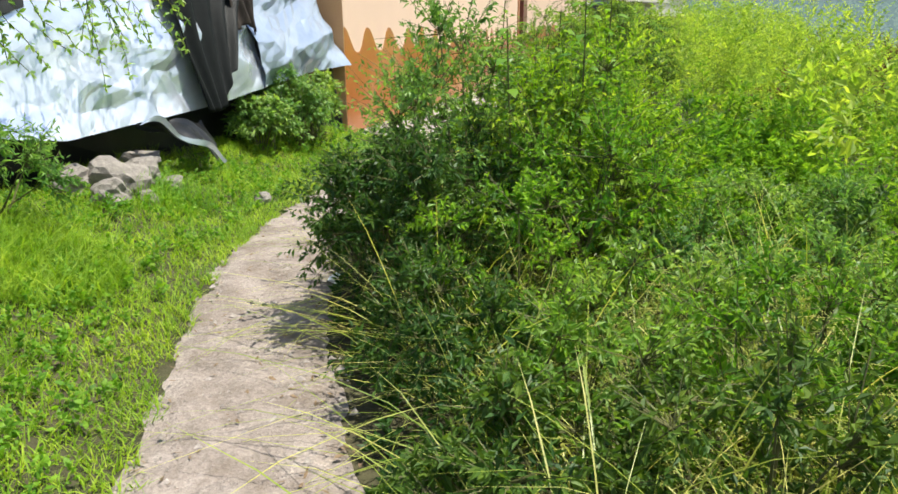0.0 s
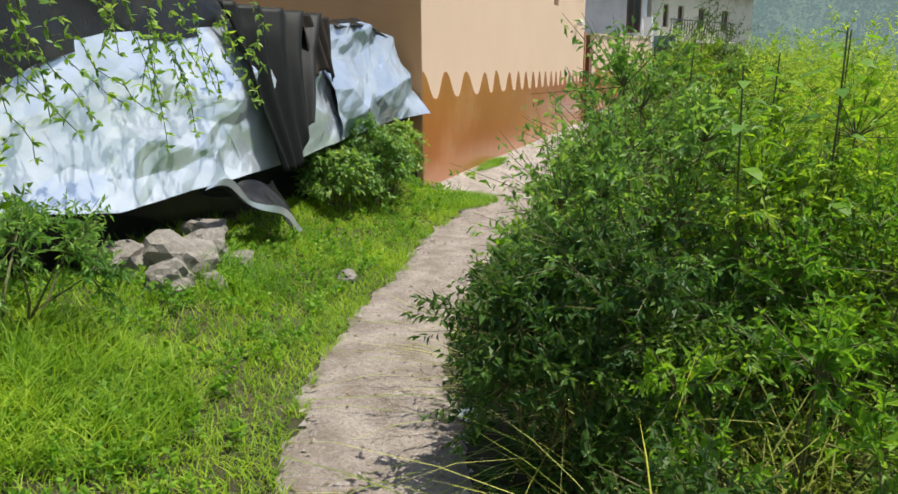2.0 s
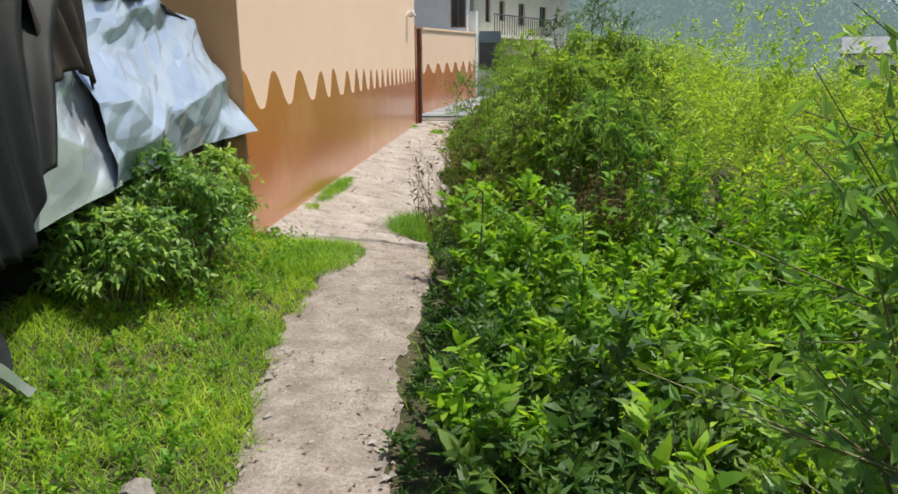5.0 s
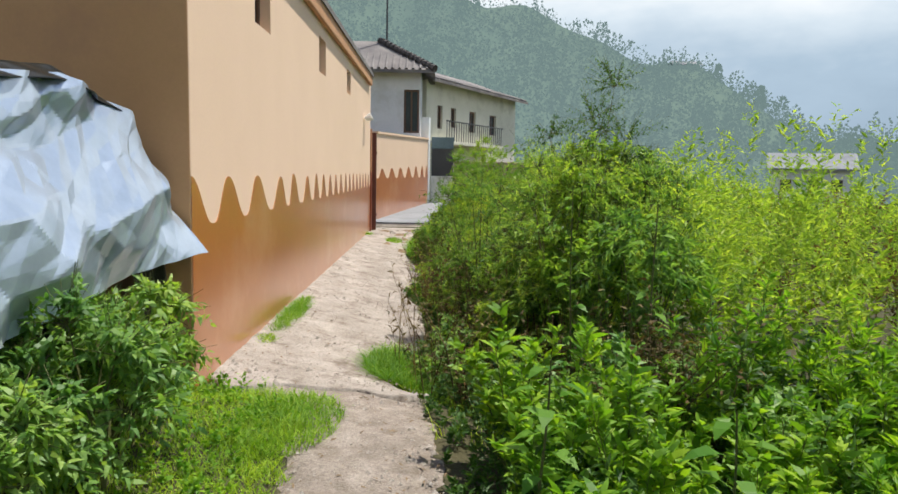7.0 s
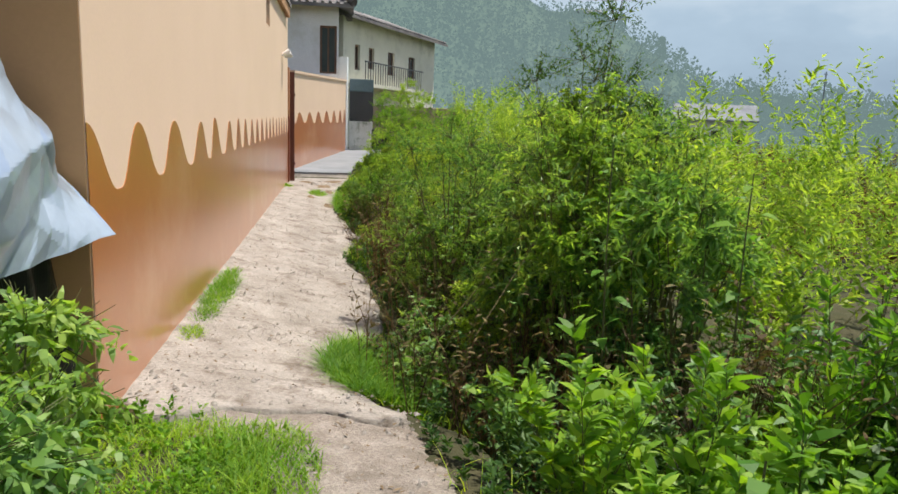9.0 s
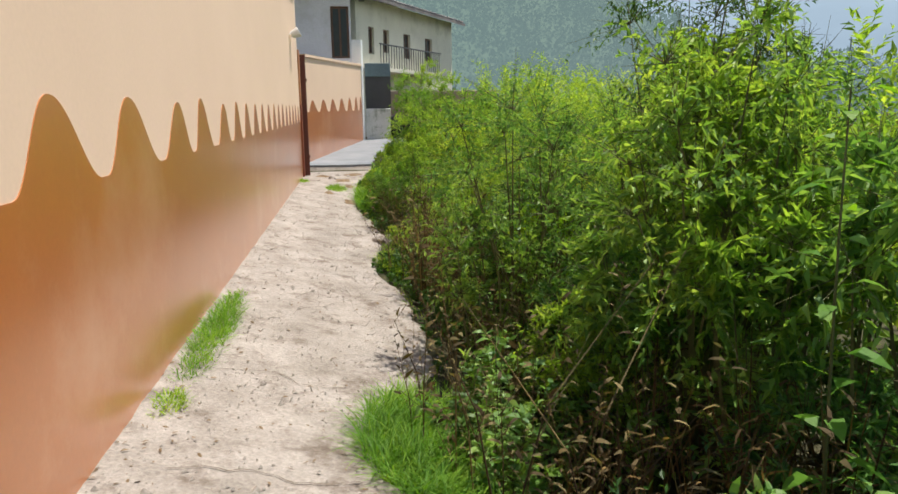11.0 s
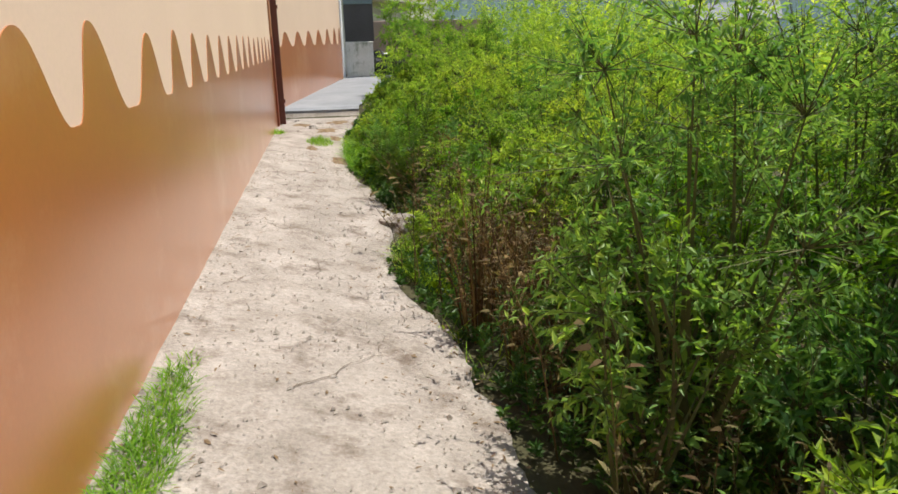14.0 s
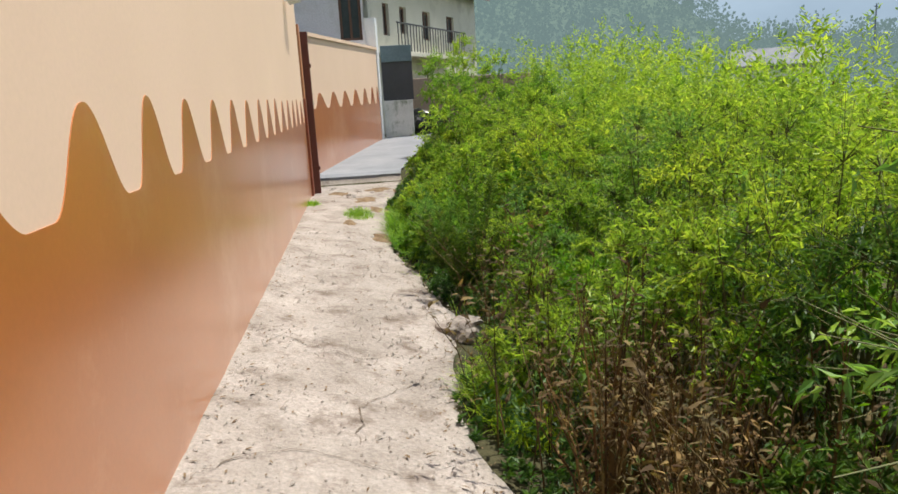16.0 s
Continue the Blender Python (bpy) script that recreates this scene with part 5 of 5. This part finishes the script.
# cracks in the concrete
rng = np.random.default_rng(73)
parts = []
for x, y, dx, dy, L in ((0.1, 2.05, 1, 0.06, 1.2), (0.05, 4.6, 1, 0.25, 1.0), (0.7, 4.9, 0.3, 1, 1.6), (0.1, 6.3, 1, 0.1, 1.1), (0.0, 8.4, 1, -0.1, 1.0), (0.2, 0.9, 1, 0.15, 1.0), (0.55, 3.4, 0.5, 1, 0.8)):
    n = int(L / 0.05)
    a = np.cumsum(rng.normal(0, 0.6, n)) * 0.35 + rng.normal(0, 0.35, n)
    a = a - np.linspace(0, a[-1], n) + math.atan2(dy, dx)
    c = np.stack([x + np.cumsum(np.cos(a)) * 0.05, y + np.cumsum(np.sin(a)) * 0.05], 1)
    w = (rng.uniform(0.0008, 0.004, n))[:, None]
    s = np.stack([-np.sin(a), np.cos(a)], 1)
    top = lambda q: np.concatenate([q, (gz(q[:, 0], q[:, 1]) + 0.052 + 0.006 * fnoise(q[:, 0], q[:, 1], 5, 3) + 0.004 * fnoise(q[:, 0], q[:, 1], 15, 4))[:, None]], 1)
    Vc = np.stack([top(c - s * w), top(c + s * w)], 1).reshape(-1, 3)
    i = np.arange(n - 1) * 2
    Fc = np.concatenate([np.stack([i, i + 1, i + 3], 1), np.stack([i, i + 3, i + 2], 1)])
    parts.append((Vc, Fc))
stuff("path_cracks", join(parts), M["crack"], "dark soil-filled cracks in the concrete", "cracks")

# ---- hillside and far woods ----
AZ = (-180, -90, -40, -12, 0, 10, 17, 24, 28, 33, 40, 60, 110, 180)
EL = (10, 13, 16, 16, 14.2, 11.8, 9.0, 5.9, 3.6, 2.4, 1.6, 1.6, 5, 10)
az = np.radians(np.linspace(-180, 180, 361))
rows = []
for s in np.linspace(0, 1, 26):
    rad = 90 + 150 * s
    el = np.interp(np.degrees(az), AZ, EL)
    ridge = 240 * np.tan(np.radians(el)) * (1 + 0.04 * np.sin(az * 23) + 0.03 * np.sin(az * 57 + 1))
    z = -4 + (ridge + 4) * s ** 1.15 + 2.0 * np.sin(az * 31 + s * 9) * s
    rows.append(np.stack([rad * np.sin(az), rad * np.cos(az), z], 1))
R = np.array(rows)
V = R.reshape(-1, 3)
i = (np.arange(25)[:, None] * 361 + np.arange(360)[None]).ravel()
tagged(put_np("backdrop_hill", V, np.stack([i, i + 1, i + 362, i + 361], 1), M["hill"], smooth=True), "green wooded hillside across the valley, haze painted as glow", "hill", kind="structure")
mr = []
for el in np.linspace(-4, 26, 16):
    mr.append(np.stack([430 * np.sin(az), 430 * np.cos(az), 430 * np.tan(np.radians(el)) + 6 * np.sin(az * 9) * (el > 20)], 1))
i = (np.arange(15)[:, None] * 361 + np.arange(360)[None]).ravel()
tagged(put_np("backdrop_mist", np.array(mr).reshape(-1, 3), np.stack([i, i + 1, i + 362, i + 361], 1), M["mist"], smooth=True), "glowing backdrop painted as pale mist above the far hills", "mist", kind="structure")
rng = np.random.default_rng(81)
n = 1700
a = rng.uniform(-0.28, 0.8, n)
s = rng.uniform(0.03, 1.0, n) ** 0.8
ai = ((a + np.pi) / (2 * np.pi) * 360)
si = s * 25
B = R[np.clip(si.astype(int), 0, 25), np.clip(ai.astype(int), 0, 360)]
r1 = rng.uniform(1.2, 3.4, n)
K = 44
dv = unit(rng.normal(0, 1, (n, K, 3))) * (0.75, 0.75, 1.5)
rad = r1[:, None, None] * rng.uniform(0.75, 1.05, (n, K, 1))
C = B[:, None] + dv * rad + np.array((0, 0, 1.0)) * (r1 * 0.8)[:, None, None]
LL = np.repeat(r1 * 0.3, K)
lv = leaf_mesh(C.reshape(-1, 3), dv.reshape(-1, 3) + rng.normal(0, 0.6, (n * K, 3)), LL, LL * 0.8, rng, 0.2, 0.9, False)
stuff("far_woods", lv, M["hill_tree"], "trees covering the far hillside, haze painted as glow", "woods")
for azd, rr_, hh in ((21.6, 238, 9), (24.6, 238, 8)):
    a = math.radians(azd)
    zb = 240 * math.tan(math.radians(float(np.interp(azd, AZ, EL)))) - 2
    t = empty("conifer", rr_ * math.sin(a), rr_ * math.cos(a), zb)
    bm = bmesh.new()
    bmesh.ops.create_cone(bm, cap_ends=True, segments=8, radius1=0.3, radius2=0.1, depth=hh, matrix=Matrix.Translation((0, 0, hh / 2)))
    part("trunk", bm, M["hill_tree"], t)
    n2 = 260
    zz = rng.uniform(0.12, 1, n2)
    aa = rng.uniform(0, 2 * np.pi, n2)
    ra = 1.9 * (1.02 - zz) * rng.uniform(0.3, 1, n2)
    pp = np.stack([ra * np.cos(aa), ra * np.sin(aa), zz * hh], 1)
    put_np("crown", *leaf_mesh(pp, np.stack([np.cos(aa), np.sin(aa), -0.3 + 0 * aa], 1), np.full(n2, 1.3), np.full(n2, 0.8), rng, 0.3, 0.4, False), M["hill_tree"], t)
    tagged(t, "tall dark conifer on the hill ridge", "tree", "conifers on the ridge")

# utility pole and a small house on the ridge
up_ = empty("utility_pole", 88.8, 121.0, 0.6)
bm = bmesh.new()
bmesh.ops.create_cone(bm, cap_ends=True, segments=10, radius1=0.17, radius2=0.11, depth=12, matrix=Matrix.Translation((0, 0, 6.0)))
part("pole", bm, M["apron"], up_)
part("crossarm", box(-0.35, 0.35, -0.05, 0.05, 11.5, 11.65), M["dark_metal"], up_)
tagged(up_, "grey concrete utility pole standing in the fields", "pole")
vh = empty("valley_house", 1.3 + 70 * math.sin(radians(27.9)), -4.0 + 70 * math.cos(radians(27.9)), -4.3)
vh.rotation_euler.z = radians(-24)
part("wall", box(-3.2, 3.2, 0, 4, 0, 6.6), M["white_wall"], vh, "hazy white wall")
bm = bmesh.new()
prof = [(-0.5, 6.5), (2.0, 7.9), (4.5, 6.5), (4.5, 6.65), (2.0, 8.05), (-0.5, 6.65)]
v0 = [bm.verts.new((-3.6, y, z)) for y, z in prof]
v1 = [bm.verts.new((3.6, y, z)) for y, z in prof]
bm.faces.new(v0)
bm.faces.new(v1[::-1])
for i in range(6):
    bm.faces.new((v0[i], v1[i], v1[(i + 1) % 6], v0[(i + 1) % 6]))
bmesh.ops.recalc_face_normals(bm, faces=bm.faces)
part("roof", bm, M["apron"], vh, "blue-grey roof")
for x in (-2.0, 0.2, 2.0):
    w = part("window", box(x - 0.45, x + 0.45, -0.03, 0.02, 4.6, 5.7), M["wood_brown"], vh)
    part("pane", box(x - 0.38, x + 0.38, -0.04, -0.031, 4.67, 5.63), M["dark_glass"], w)
tagged(vh, "white house with a blue-grey roof beyond the field", "house")
rh = empty("ridge_house", 236 * math.sin(radians(19.2)), 236 * math.cos(radians(19.2)), 33.0)
# Wall borrows the hill material, so its haze is painted glow too.
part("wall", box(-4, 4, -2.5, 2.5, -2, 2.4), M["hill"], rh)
bm = bmesh.new()
prof = [(-3.2, 2.3), (0, 3.7), (3.2, 2.3), (3.2, 2.45), (0, 3.9), (-3.2, 2.45)]
v0 = [bm.verts.new((-4.6, y, z)) for y, z in prof]
v1 = [bm.verts.new((4.6, y, z)) for y, z in prof]
bm.faces.new(v0)
bm.faces.new(v1[::-1])
for i in range(6):
    bm.faces.new((v0[i], v1[i], v1[(i + 1) % 6], v0[(i + 1) % 6]))
bmesh.ops.recalc_face_normals(bm, faces=bm.faces)
part("roof", bm, M["apron"], rh, "pale roof")
tagged(rh, "small pale-roofed house on the wooded ridge", "house")
